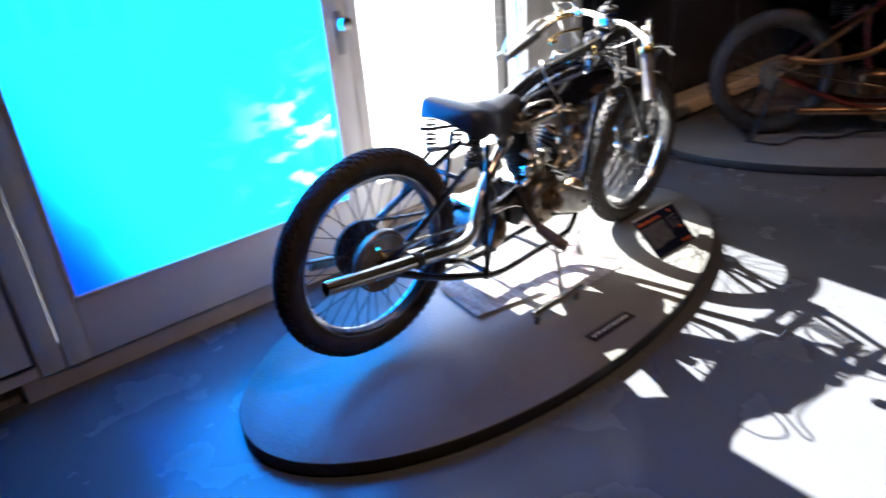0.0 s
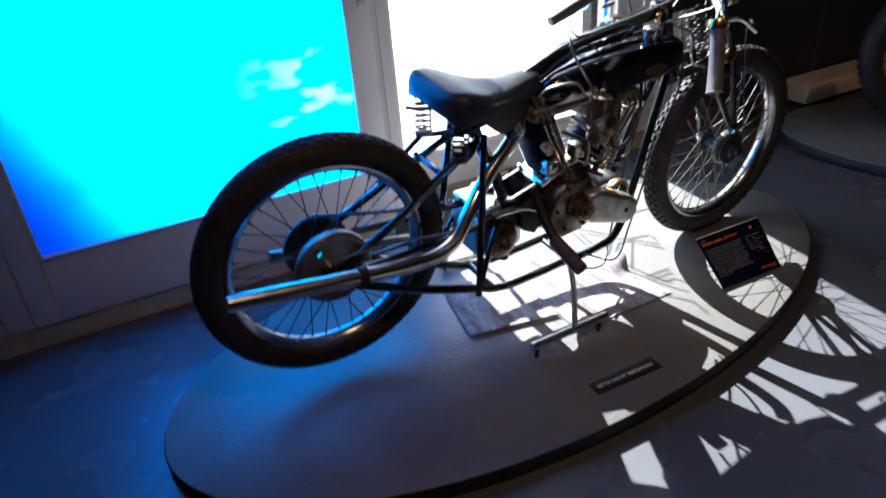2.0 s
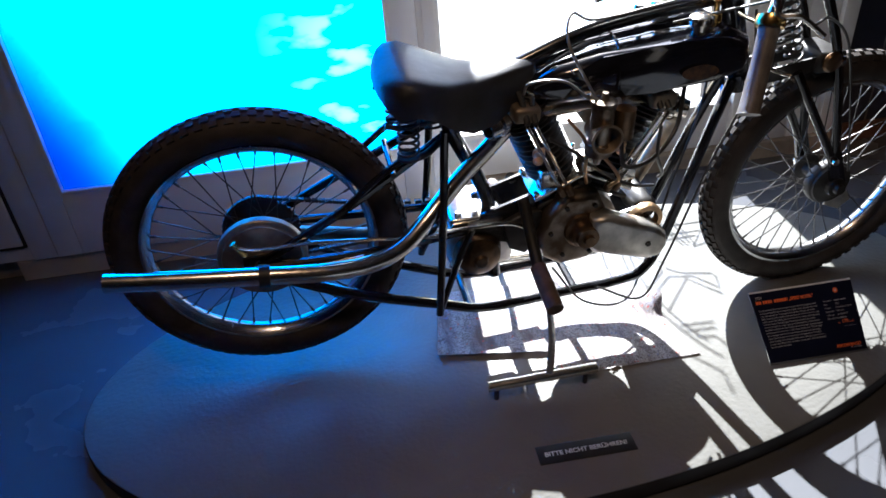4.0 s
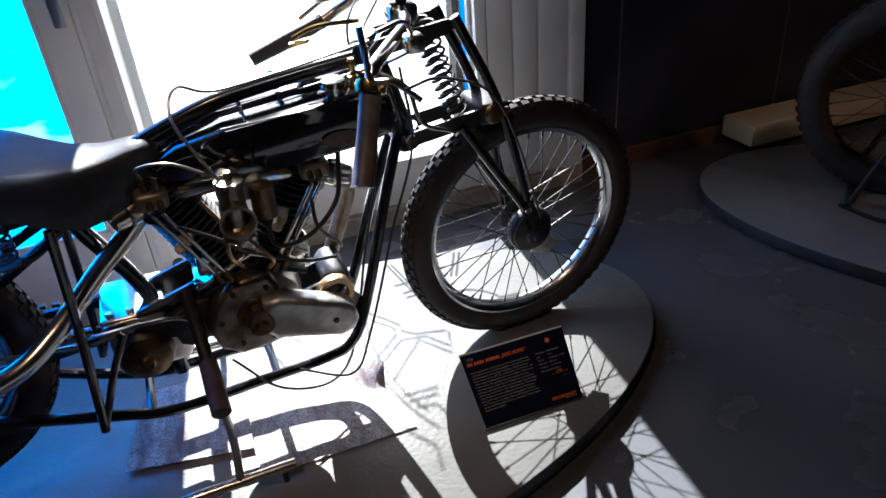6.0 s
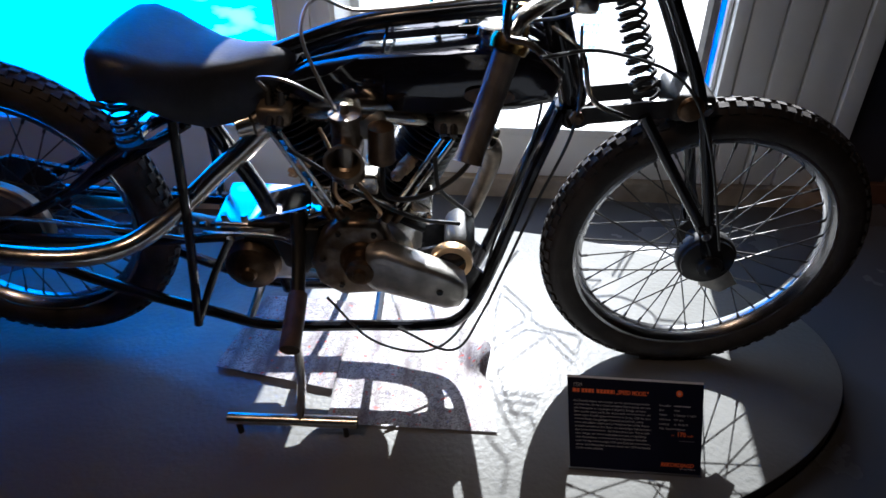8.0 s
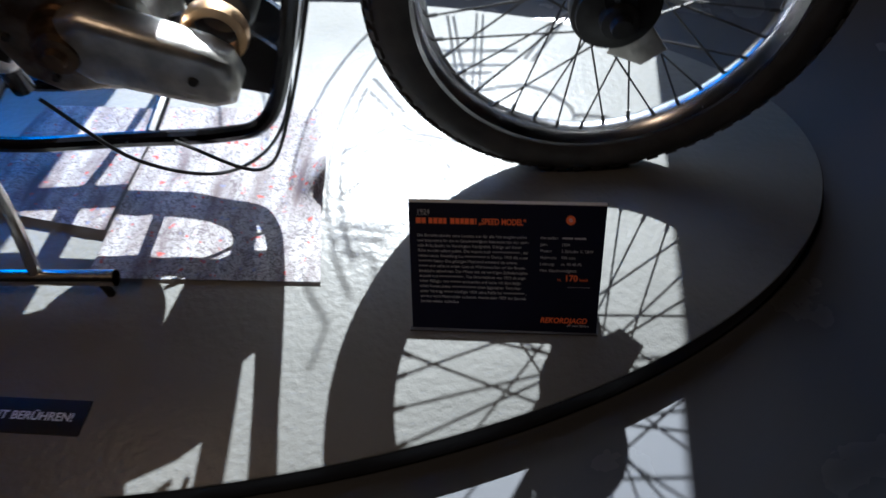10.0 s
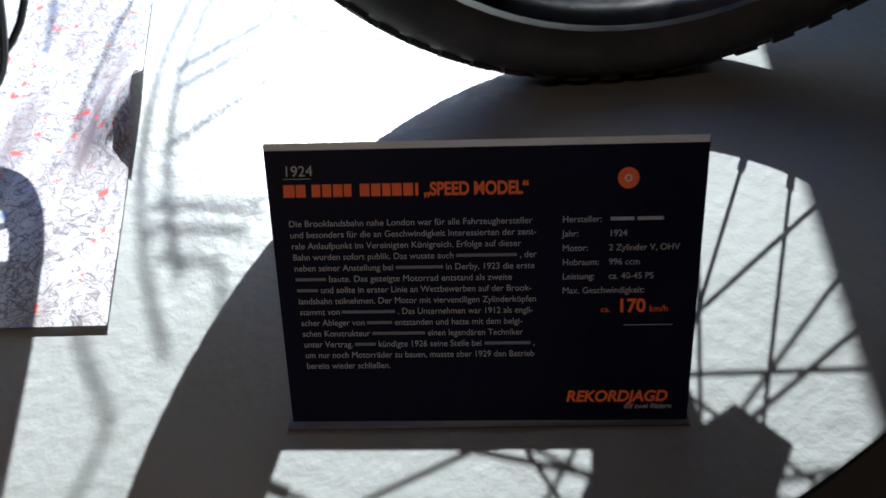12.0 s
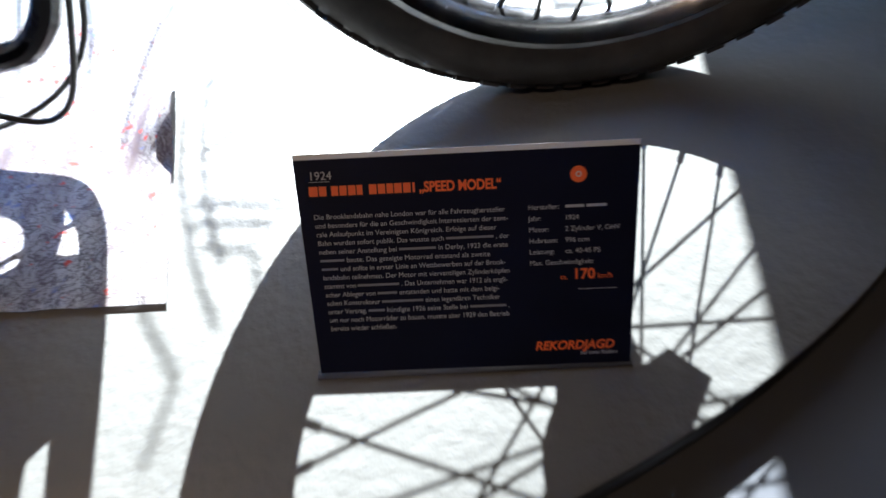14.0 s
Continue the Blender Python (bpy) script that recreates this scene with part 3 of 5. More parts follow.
# ---- the black motorcycle ----
# the machine stands on its stand: rear wheel lifted, leaning a little, front wheel turned slightly
LEAN = Matrix.Translation((1.414, 0.036, ZT)) @ Matrix.Rotation(radians(2.5), 4, "Z") @ Matrix.Rotation(radians(4.9), 4, "X") @ Matrix.Rotation(radians(2.05), 4, "Y") @ Matrix.Translation((-1.422, 0, -ZT))
UNLEAN = LEAN.inverted()


def upright(*pts):
    """Points given in the hall, turned into the machine's own upright frame."""
    return [UNLEAN @ Vector(p) for p in pts]


def nudge(parts, m):
    """Move a group of freshly built parts in the machine's own frame."""
    for ob in parts:
        ob.data.transform(m)


def black_motorcycle():
    bike = thing("motorcycle", (0.7, 0, ZT), "black vintage racing motorcycle with sprung saddle and V-twin engine", "motorcycle", "motorcycles")
    RX, RZ, FX, FZ = -0.003, ZT + 0.334, 1.422, ZT + 0.328
    rear = wheel(bike, "rear_wheel", RX, RZ, 0.332, (-2, -1, 0, 1, 2), M_rim, 0.1, -0.052, 0.1, tr=0.037, rim_r=0.257)
    front = wheel(bike, "front_wheel", FX, FZ, 0.327, (-2, -1, 0, 1, 2), M_rim, 0.06, -0.045, 0.33, tr=0.036, rim_r=0.26)
    E = M_frametube
    # frame
    for s in (-1, 1):
        part("frame_rail", tube_bm([(1.09, s * 0.02, 0.72), (1.047, s * 0.035, 0.58), (0.98, s * 0.055, 0.33), (0.935, s * 0.065, 0.238), (0.87, s * 0.07, 0.215), (0.72, s * 0.07, 0.203), (0.52, s * 0.07, 0.19), (0.4, s * 0.07, 0.222), (0.2, s * 0.08, 0.3), (RX + 0.02, s * 0.082, RZ - 0.035)], 0.0125, 10), E, bike)
        part("seat_stay", tube_bm([(RX, s * 0.085, RZ + 0.01), (0.2, s * 0.075, 0.545), (0.42, s * 0.045, 0.675)], 0.0105), E, bike)
        part("chain_stay", tube_bm([(RX, s * 0.088, RZ), (0.25, s * 0.08, 0.42), (0.47, s * 0.06, 0.43)], 0.0105), E, bike)
        part("saddle_stay", tube_bm([(0.325, s * 0.09, 0.655), (0.27, s * 0.085, 0.615), (0.19, s * 0.08, 0.545)], 0.008), E, bike)
        part("hanger", tube_bm([(0.41, s * 0.08, 0.7), (0.4, s * 0.1, 0.48), (0.383, s * 0.125, 0.24)], 0.0095), E, bike)
        part("hanger_brace", tube_bm([(0.386, s * 0.123, 0.25), (0.43, s * 0.1, 0.36), (0.47, s * 0.08, 0.44)], 0.008), E, bike)
        part("axle_plate", slab(bmesh.new(), [(RX - 0.04, RZ - 0.025), (RX + 0.03, RZ - 0.05), (RX + 0.05, RZ), (RX + 0.03, RZ + 0.03), (RX - 0.04, RZ + 0.025)], s * 0.079, s * 0.085), E, bike)
        part("axle_nut", lathe_bm([(0, 0), (0.017, 0), (0.017, 0.012), (0.009, 0.014), (0.009, 0.026), (0, 0.026)], along((RX, s * 0.086, RZ), (RX, s, RZ)), 6), M_chrome, bike)
    part("top_tube", tube_bm([(1.055, 0, 0.905), (0.9, 0, 0.885), (0.745, 0, 0.858), (0.62, 0, 0.812), (0.5, 0, 0.755), (0.42, 0, 0.7)], 0.0155, 12), E, bike)
    part("tank_rail", tube_bm([(1.1, 0, 0.765), (0.85, 0, 0.755), (0.56, 0, 0.745), (0.44, 0, 0.715)], 0.0125, 12), E, bike)
    part("seat_tube", tube_bm([(0.41, 0, 0.73), (0.45, 0, 0.64), (0.53, 0, 0.46), (0.55, 0, 0.24)], 0.017, 12), E, bike)
    part("head_tube", tube_bm([(1.125, 0, 0.69), (1.04, 0, 0.945)], [0.026, 0.024], 16, False), E, bike)
    for z, x in ((0.715, 1.117), (0.92, 1.048)):
        part("head_lug", lathe_bm([(0.022, -0.02), (0.033, -0.018), (0.035, 0), (0.033, 0.018), (0.022, 0.02)], along((x, 0, z), (x - 0.085, 0, z + 0.255)), 20), E, bike)
    part("cross_brace", tube_bm([(0.3, -0.08, 0.61), (0.3, 0.08, 0.61)], 0.008, 8, False), E, bike)
    part("rail_brace", tube_bm([(0.75, -0.07, 0.203), (0.75, 0.07, 0.203)], 0.01, 8, False), E, bike)
    part("rail_brace", tube_bm([(0.47, -0.07, 0.2), (0.47, 0.07, 0.2)], 0.01, 8, False), E, bike)
    part("engine_plate", slab(bmesh.new(), [(0.84, 0.3), (0.96, 0.27), (0.985, 0.34), (0.9, 0.42), (0.83, 0.4)], -0.045, -0.037), E, bike)
    part("engine_plate", slab(bmesh.new(), [(0.84, 0.3), (0.96, 0.27), (0.985, 0.34), (0.9, 0.42), (0.83, 0.4)], 0.037, 0.045), E, bike)
    part("engine_plate", slab(bmesh.new(), [(0.5, 0.46), (0.62, 0.5), (0.68, 0.42), (0.665, 0.34), (0.6, 0.36), (0.48, 0.4)], -0.05, -0.042), E, bike)
    part("engine_plate", slab(bmesh.new(), [(0.5, 0.46), (0.62, 0.5), (0.68, 0.42), (0.665, 0.34), (0.6, 0.36), (0.48, 0.4)], 0.042, 0.05), E, bike)

    # tank: two slim halves over the rail
    outline = [(0.585, 0.742), (0.6, 0.775), (0.65, 0.805), (0.74, 0.83), (0.88, 0.85), (1.01, 0.868), (1.06, 0.845), (1.075, 0.805), (1.064, 0.768), (1.0, 0.75), (0.86, 0.745), (0.68, 0.742), (0.6, 0.739)]
    for s in (-1, 1):
        bm = slab(bmesh.new(), outline, s * 0.018, s * 0.1, bevel=0.026)
        for v in bm.verts:
            k = min(1.0, max(0.0, (v.co.x - 0.585) / 0.3))
            v.co.y *= 0.55 + 0.45 * math.sqrt(k)
        part("fuel_tank", bm, M_tank, bike, "glossy black narrow tank half", 50)
    part("tank_strap", tube_bm([(0.78, -0.09, 0.75), (0.78, -0.086, 0.8), (0.78, -0.05, 0.848), (0.78, 0.05, 0.848), (0.78, 0.086, 0.8), (0.78, 0.09, 0.75)], 0.003, 6), E, bike)
    for x, y in ((0.955, -0.066), (0.93, 0.06)):
        m = along((x, y, 0.855), (x - 0.02, y, 1.2))
        cap = part("filler_cap", lathe_bm([(0, 0.038), (0.016, 0.038), (0.024, 0.034), (0.026, 0.026), (0.026, 0.02), (0.019, 0.018), (0.019, -0.02), (0, -0.02)], m, 28), M_chrome, bike, "polished filler cap")
    part("oil_pump", lathe_bm([(0, 0.05), (0.006, 0.05), (0.009, 0.045), (0.006, 0.038), (0.006, 0.02), (0.014, 0.018), (0.015, 0), (0, 0)], along((1.0, -0.04, 0.865), (0.99, -0.04, 1.2)), 20), M_brass, bike, "small brass hand pump")
    part("tap", lathe_bm([(0, 0.03), (0.01, 0.03), (0.012, 0.02), (0.006, 0.015), (0.006, -0.01), (0, -0.01)], along((0.86, 0.03, 0.862), (0.86, 0.03, 1.2)), 16), M_chrome, bike)
    bm = bmesh.new()
    lathe(bm, [(0, 0.0), (0.016, 0.0), (0.016, 0.0008), (0, 0.0008)], pose(0.955, -0.1003, 0.782, 90, 0, 0) @ Matrix.Diagonal((2.6, 1, 1, 1)), 24)
    part("tank_transfer", bm, M_transfer, bike, "faded brown and gold tank transfer")

    # saddle
    seen = set(bpy.data.objects)
    bm = bmesh.new()
    rows = [(0.268, 0.03, 0.852, 0.832), (0.273, 0.06, 0.862, 0.824), (0.281, 0.088, 0.871, 0.818), (0.292, 0.112, 0.879, 0.808), (0.308, 0.13, 0.885, 0.798), (0.34, 0.14, 0.885, 0.808), (0.38, 0.136, 0.873, 0.796), (0.425, 0.116, 0.858, 0.762), (0.475, 0.086, 0.847, 0.734), (0.53, 0.062, 0.84, 0.73), (0.58, 0.05, 0.84, 0.755), (0.62, 0.04, 0.838, 0.795), (0.634, 0.02, 0.83, 0.805)]
    rings = []
    for x, w, zt, zb in rows:
        x = x + 0.022 * (0.634 - x) / 0.35
        zt, zb, ring = zt - 0.024 + 0.02 * max(0, x - 0.5) / 0.12, zb - 0.024 + 0.02 * max(0, x - 0.5) / 0.12, []
        for k in range(19):
            u = -1 + 2 * k / 18
            a = abs(u)
            if a < 0.62:
                q = u / 0.62
                y, z = q * w * 0.9, zt - 0.012 * q * q - 0.006 * (1 - q * q) * (1 if x < 0.45 else 0)
            else:
                q = (a - 0.62) / 0.38
                y = math.copysign(w * (0.9 + 0.1 * math.sin(q * math.pi * 0.6)), u)
                z = zt - 0.012 - q * (zt - 0.012 - zb)
            ring.append(bm.verts.new((x, y, z)))
        rings.append(ring)
    for a, b in zip(rings, rings[1:]):
        for k in range(18):
            bm.faces.new((a[k], a[k + 1], b[k + 1], b[k]))
    bm.faces.new(rings[0])
    bm.faces.new(rings[-1][::-1])
    bmesh.ops.solidify(bm, geom=bm.faces[:], thickness=0.006)
    seat = part("saddle", bm, M_saddle, bike, "dark leather sprung saddle", 50)
    part("saddle_rail", tube_bm([(0.3, -0.1, 0.755), (0.36, -0.09, 0.745), (0.55, -0.03, 0.75), (0.6, 0, 0.785), (0.55, 0.03, 0.75), (0.36, 0.09, 0.745), (0.3, 0.1, 0.755)], 0.006), M_iron, bike)
    for s in (-1, 1):
        spring(bike, (0.332, s * 0.092, 0.66), (0.334, s * 0.097, 0.755), 0.021, 6, 0.0032, M_iron, "saddle_spring")
        part("spring_seat", lathe_bm([(0, 0), (0.024, 0), (0.024, 0.005), (0, 0.005)], Matrix.Translation((0.332, s * 0.092, 0.655)), 20), M_iron, bike)
        part("spring_bracket", tube_bm([(0.325, s * 0.095, 0.653), (0.37, s * 0.08, 0.653), (0.42, s * 0.04, 0.67)], 0.008), M_iron, bike)
        spring(bike, (0.395, s * 0.035, 0.69), (0.4, s * 0.035, 0.76), 0.018, 5, 0.0032, M_iron, "saddle_spring")

    nudge([o for o in bpy.data.objects if o not in seen and o.name.startswith("saddle") and "spring" not in o.name], Matrix.Translation((-0.014, 0, -0.02)))
    # engine
    C = Vector((0.735, 0, 0.4))
    my = Matrix.Translation(C) @ Matrix.Rotation(radians(90), 4, "X")
    part("crankcase", lathe_bm([(0, -0.075), (0.085, -0.075), (0.1, -0.066), (0.104, -0.02), (0.11, -0.006), (0.11, 0.006), (0.104, 0.02), (0.1, 0.066), (0.085, 0.075), (0, 0.075)], my, 48), M_alu, bike, "oily cast alloy crankcase")
    seen = set(bpy.data.objects)
    part("timing_cover", slab(bmesh.new(), [(0.655, 0.36), (0.7, 0.33), (0.77, 0.34), (0.81, 0.39), (0.81, 0.46), (0.78, 0.52), (0.7, 0.52), (0.66, 0.47), (0.64, 0.41)], -0.13, -0.072, bevel=0.014), M_oily, bike, "brown oily timing cover", 50)
    part("timing_boss", lathe_bm([(0, 0.055), (0.012, 0.055), (0.014, 0.045), (0.026, 0.044), (0.028, 0.034), (0.034, 0.03), (0.036, 0.014), (0.044, 0.01), (0.046, 0), (0, 0)], along((0.745, -0.128, 0.43), (0.745, -1, 0.43)), 32), M_bronze, bike)
    for a in range(6):
        q = a * math.tau / 6
        part("bolt", lathe_bm([(0, 0.008), (0.005, 0.008), (0.006, 0.006), (0.006, 0), (0, 0)], along((0.735 + 0.068 * math.cos(q), -0.129, 0.43 + 0.075 * math.sin(q)), (0.735 + 0.068 * math.cos(q), -1, 0.43 + 0.075 * math.sin(q))), 6), M_iron, bike)
    ocx = [(0.755, 0.472), (0.79, 0.482), (0.922, 0.428), (0.948, 0.408), (0.955, 0.373), (0.942, 0.345), (0.912, 0.337), (0.77, 0.378), (0.748, 0.4)]
    part("magneto_cover", slab(bmesh.new(), ocx, -0.168, -0.112, bevel=0.016), M_alu, bike, "long polished alloy chain cover", 50)
    part("cover_screw", lathe_bm([(0, 0.004), (0.006, 0.004), (0.007, 0), (0, 0)], along((0.9, -0.168, 0.39), (0.9, -1, 0.39)), 12), M_iron, bike)
    part("magneto", lathe_bm([(0, -0.05), (0.026, -0.05), (0.032, -0.04), (0.032, 0.05), (0.026, 0.06), (0, 0.06)], along((0.935, -0.02, 0.42), (0.935, 0.06, 0.42)), 28), M_iron, bike, "dark magneto body")
    part("magneto_ring", lathe_bm([(0.03, -0.012), (0.042, -0.01), (0.044, 0), (0.042, 0.01), (0.03, 0.012)], along((0.92, -0.098, 0.413), (0.92, -0.2, 0.413)), 28, closed=True), M_copper, bike, "copper brown end ring")
    nudge([o for o in bpy.data.objects if o not in seen], Matrix.Translation((-0.012, 0.028, -0.012)))
    seen = set(bpy.data.objects)
    for x, z in ((0.655, 0.515), (0.845, 0.51), (0.745, 0.545)):
        part("tappet_block", block(bmesh.new(), x - 0.02, x + 0.02, -0.07, -0.03, z - 0.022, z + 0.022, bevel=0.006), M_chrome, bike, "", 50)
    for base, top, s in (((0.702, 0, 0.47), (0.588, 0, 0.706), -1), ((0.785, 0, 0.47), (0.895, 0, 0.706), 1)):
        L = (Vector(top) - Vector(base)).length
        m = along(base, top)
        prof = [(0, 0), (0.05, 0), (0.05, 0.02)]
        n = 11
        for i in range(n):
            z = 0.022 + (L - 0.1) * i / n
            prof += [(0.043, z), (0.06 if i > 1 else 0.053, z + 0.003), (0.06 if i > 1 else 0.053, z + 0.0055), (0.043, z + 0.0085)]
        prof += [(0.042, L - 0.076), (0, L - 0.076)]
        part("cylinder", lathe_bm(prof, m, 40), M_iron, bike, "black finned iron cylinder", 40)
        for k, (hy, mt) in enumerate(((0.012, M_chrome), (-0.012, M_iron))):
            part("base_flange", block(bmesh.new(), -0.064, 0.064, -0.075, 0.064, hy - 0.005, hy + 0.005, bevel=0.003, m=m @ Matrix.Translation((0, 0, 0.012))), mt, bike, "", 50)
        for fx in (-0.054, 0.054):
            for fy in (-0.064, 0.054):
                part("flange_nut", lathe_bm([(0, 0.016), (0.004, 0.016), (0.005, 0.009), (0.008, 0.008), (0.008, 0), (0, 0)], m @ Matrix.Translation((fx, fy, 0.029)), 6), M_chrome, bike)
        prof = [(0, L - 0.078), (0.05, L - 0.078)]
        for i in range(5):
            z = L - 0.074 + 0.011 * i
            prof += [(0.045, z), (0.066, z + 0.003), (0.066, z + 0.0055), (0.045, z + 0.0085)]
        prof += [(0.045, L - 0.015), (0.034, L - 0.002), (0, L)]
        head = part("cylinder_head", lathe_bm(prof, m, 40), M_iron, bike, "finned head with open valve gear", 40)
        for y in (-0.052, -0.006):
            q = m @ Vector((0, 0, L - 0.01))
            spring(bike, q + Vector((0, y, 0)), q + Vector((-0.012 * -s * -1, y, 0.034)), 0.012, 4, 0.002, M_chrome, "valve_spring")
        # rockers and pushrods on the near side
        q = m @ Vector((0, 0, L))
        part("rocker_box", block(bmesh.new(), -0.03, 0.03, -0.088, 0.03, -0.036, 0.0, bevel=0.01, m=Matrix.Translation(q)), M_drum, bike, "oily bronze rocker carrier", 50)
        for d in (-0.013, 0.013):
            a = q + Vector((d * 0.7 - 0.004 * s, -0.1, -0.035))
            b = Vector((0.738 + s * 0.055 + d * 0.7, -0.1, 0.5))
            part("pushrod", tube_bm([a, b], 0.0042, 8, False), M_chrome, bike)
            part("pushrod_cup", lathe_bm([(0, 0), (0.009, 0), (0.01, 0.022), (0.006, 0.028), (0, 0.028)], along(b - (a - b).normalized() * 0.01, a), 14), M_bronze, bike)
            part("rocker_arm", tube_bm([a + Vector((0, 0, 0.006)), a + Vector((0, 0.02, 0.022)), q + Vector((d, -0.05, 0.024))], 0.007, 8), M_iron, bike)
        plug = upright((0.645, -0.1, 0.632) if s < 0 else (0.832, -0.1, 0.632))[0] - Vector((0, 0, 0.028))
        part("spark_plug", lathe_bm([(0, 0.05), (0.004, 0.05), (0.006, 0.042), (0.011, 0.04), (0.01, 0.014), (0.014, 0.012), (0.014, -0.03), (0, -0.03)], along(plug, plug + Vector((-0.08, -0.2, 0.0))), 14), M_plug, bike, "tan ceramic spark plug")
        part("exhaust_port", lathe_bm([(0.02, 0), (0.028, 0), (0.03, 0.02), (0.024, 0.024), (0.02, 0.05), (0.016, 0.05)], along(q + Vector((s * 0.035, -0.03, -0.05)), q + Vector((s * 0.09, -0.06, -0.06))), 24), M_chrome, bike)
    part("intake_pipe", tube_bm([(0.63, -0.03, 0.672), (0.675, -0.07, 0.7), (0.72, -0.105, 0.72)], 0.021, 14), M_chrome, bike, "plated inlet pipe")
    part("intake_pipe", tube_bm([(0.86, -0.03, 0.672), (0.8, -0.07, 0.7), (0.735, -0.105, 0.72)], 0.021, 14), M_chrome, bike, "plated inlet pipe")
    part("manifold", block(bmesh.new(), 0.7, 0.785, -0.12, -0.03, 0.668, 0.722, bevel=0.014), M_alu, bike, "cast alloy inlet manifold", 50)
    part("carburettor", lathe_bm([(0, 0.075), (0.007, 0.075), (0.009, 0.06), (0.031, 0.058), (0.032, 0.05), (0.028, 0.048), (0.028, -0.03), (0.034, -0.034), (0.034, -0.06), (0.014, -0.066), (0.008, -0.085), (0, -0.085)], along((0.724, -0.15, 0.68), (0.724, -0.15, 1)) @ Matrix.Diagonal((0.85, 0.85, 1, 1)), 24), M_oily, bike, "bronze carburettor body")
    part("intake_horn", lathe_bm([(0.019, -0.045), (0.026, -0.045), (0.026, 0.0), (0.034, 0.02), (0.029, 0.021), (0.02, 0.0)], along((0.724, -0.168, 0.668), (0.724, -1, 0.655)), 24, closed=True), M_drum, bike)
    part("float_bowl", lathe_bm([(0, 0.04), (0.008, 0.04), (0.022, 0.034), (0.024, -0.03), (0.012, -0.036), (0, -0.036)], along((0.78, -0.135, 0.675), (0.78, -0.135, 1)), 24), M_bronze, bike)
    part("fuel_pipe", tube_bm([(0.78, -0.135, 0.64), (0.79, -0.15, 0.58), (0.86, -0.13, 0.575), (0.93, -0.09, 0.62), (0.95, -0.06, 0.71)], 0.005, 8), M_cable, bike)
    part("plug_lead", tube_bm([(0.62, -0.13, 0.655), (0.68, -0.14, 0.62), (0.72, -0.13, 0.58), (0.83, -0.1, 0.5), (0.92, -0.06, 0.46)], 0.004, 8), M_cable, bike)
    part("plug_lead", tube_bm([(0.87, -0.13, 0.655), (0.88, -0.12, 0.58), (0.93, -0.07, 0.5), (0.94, -0.04, 0.47)], 0.004, 8), M_cable, bike)
    part("oil_pipe", tube_bm([(0.72, -0.12, 0.53), (0.7, -0.15, 0.58), (0.7, -0.14, 0.64), (0.67, -0.1, 0.68)], 0.004, 8), M_copper, bike)
    part("oil_pipe", tube_bm([(0.77, -0.13, 0.52), (0.775, -0.16, 0.56), (0.73, -0.15, 0.62)], 0.004, 8), M_copper, bike)
    nudge([o for o in bpy.data.objects if o not in seen], Matrix.Translation((0, 0, 0.028)))
    # gearbox and clutch side
    seen = set(bpy.data.objects)
    part("gearbox", block(bmesh.new(), 0.44, 0.6, -0.08, 0.08, 0.33, 0.46, bevel=0.02), M_alu, bike, "cast alloy gearbox", 50)
    part("gearbox_cover", lathe_bm([(0, 0.05), (0.014, 0.05), (0.018, 0.042), (0.034, 0.038), (0.052, 0.026), (0.058, 0.01), (0.06, 0), (0, 0)], along((0.506, -0.082, 0.387), (0.506, -1, 0.387)), 36), M_bronze, bike, "brown round gearbox end cover")
    part("gearbox_lid", block(bmesh.new(), 0.44, 0.57, -0.09, 0.06, 0.463, 0.49, bevel=0.006), M_chrome, bike, "plated plate over the gearbox", 50)
    for x in (0.46, 0.5, 0.545):
        part("bolt", lathe_bm([(0, 0.012), (0.007, 0.012), (0.008, 0.008), (0.008, 0), (0, 0)], Matrix.Translation((x, -0.075, 0.49)), 6), M_chrome, bike)
    part("gear_link", tube_bm([(0.42, -0.1, 0.47), (0.56, -0.11, 0.478), (0.62, -0.115, 0.46)], 0.005, 8), M_chrome, bike)
    part("oil_tank_plate", slab(bmesh.new(), [(0.56, 0.47), (0.62, 0.5), (0.655, 0.5), (0.66, 0.43), (0.62, 0.38), (0.58, 0.4)], -0.11, -0.075, bevel=0.006), M_iron, bike)
    nudge([o for o in bpy.data.objects if o not in seen], Matrix.Translation((-0.012, 0.04, -0.036)))
    # chain and rear sprocket on the far side
    teeth = 40
    pts = []
    for k in range(teeth * 2):
        a = math.tau * k / (teeth * 2)
        r = 0.083 if k % 2 else 0.089
        pts.append((RX + r * math.cos(a), RZ + r * math.sin(a)))
    part("sprocket", slab(bmesh.new(), pts, 0.058, 0.063), M_iron, rear)
    run = [Vector(p) for p in ((0.46, 0.062, 0.44), (0.25, 0.062, 0.462), (RX, 0.062, RZ + 0.089))]
    run = spline(run, 16) + [Vector((RX + 0.089 * math.cos(math.pi / 2 + math.pi * k / 20), 0.062, RZ + 0.089 * math.sin(math.pi / 2 + math.pi * k / 20))) for k in range(1, 20)]
    run += spline([(RX, 0.062, RZ - 0.089), (0.25, 0.062, 0.352), (0.46, 0.062, 0.37)], 16)
    side_plate = part("chain_link", slab(bmesh.new(), [(-0.0085, 0), (-0.006, 0.0048), (0, 0.0034), (0.006, 0.0048), (0.0085, 0), (0.006, -0.0048), (0, -0.0034), (-0.006, -0.0048)], -0.005, 0.005), M_spoke, bike, "", None)
    first, gone = True, 0.0
    for a, b in zip(run, run[1:]):
        gone += (b - a).length
        if gone < 0.0135 and not first:
            continue
        m = Matrix.Translation(b) @ Matrix.Rotation(-math.atan2(b.z - a.z, b.x - a.x), 4, "Y")
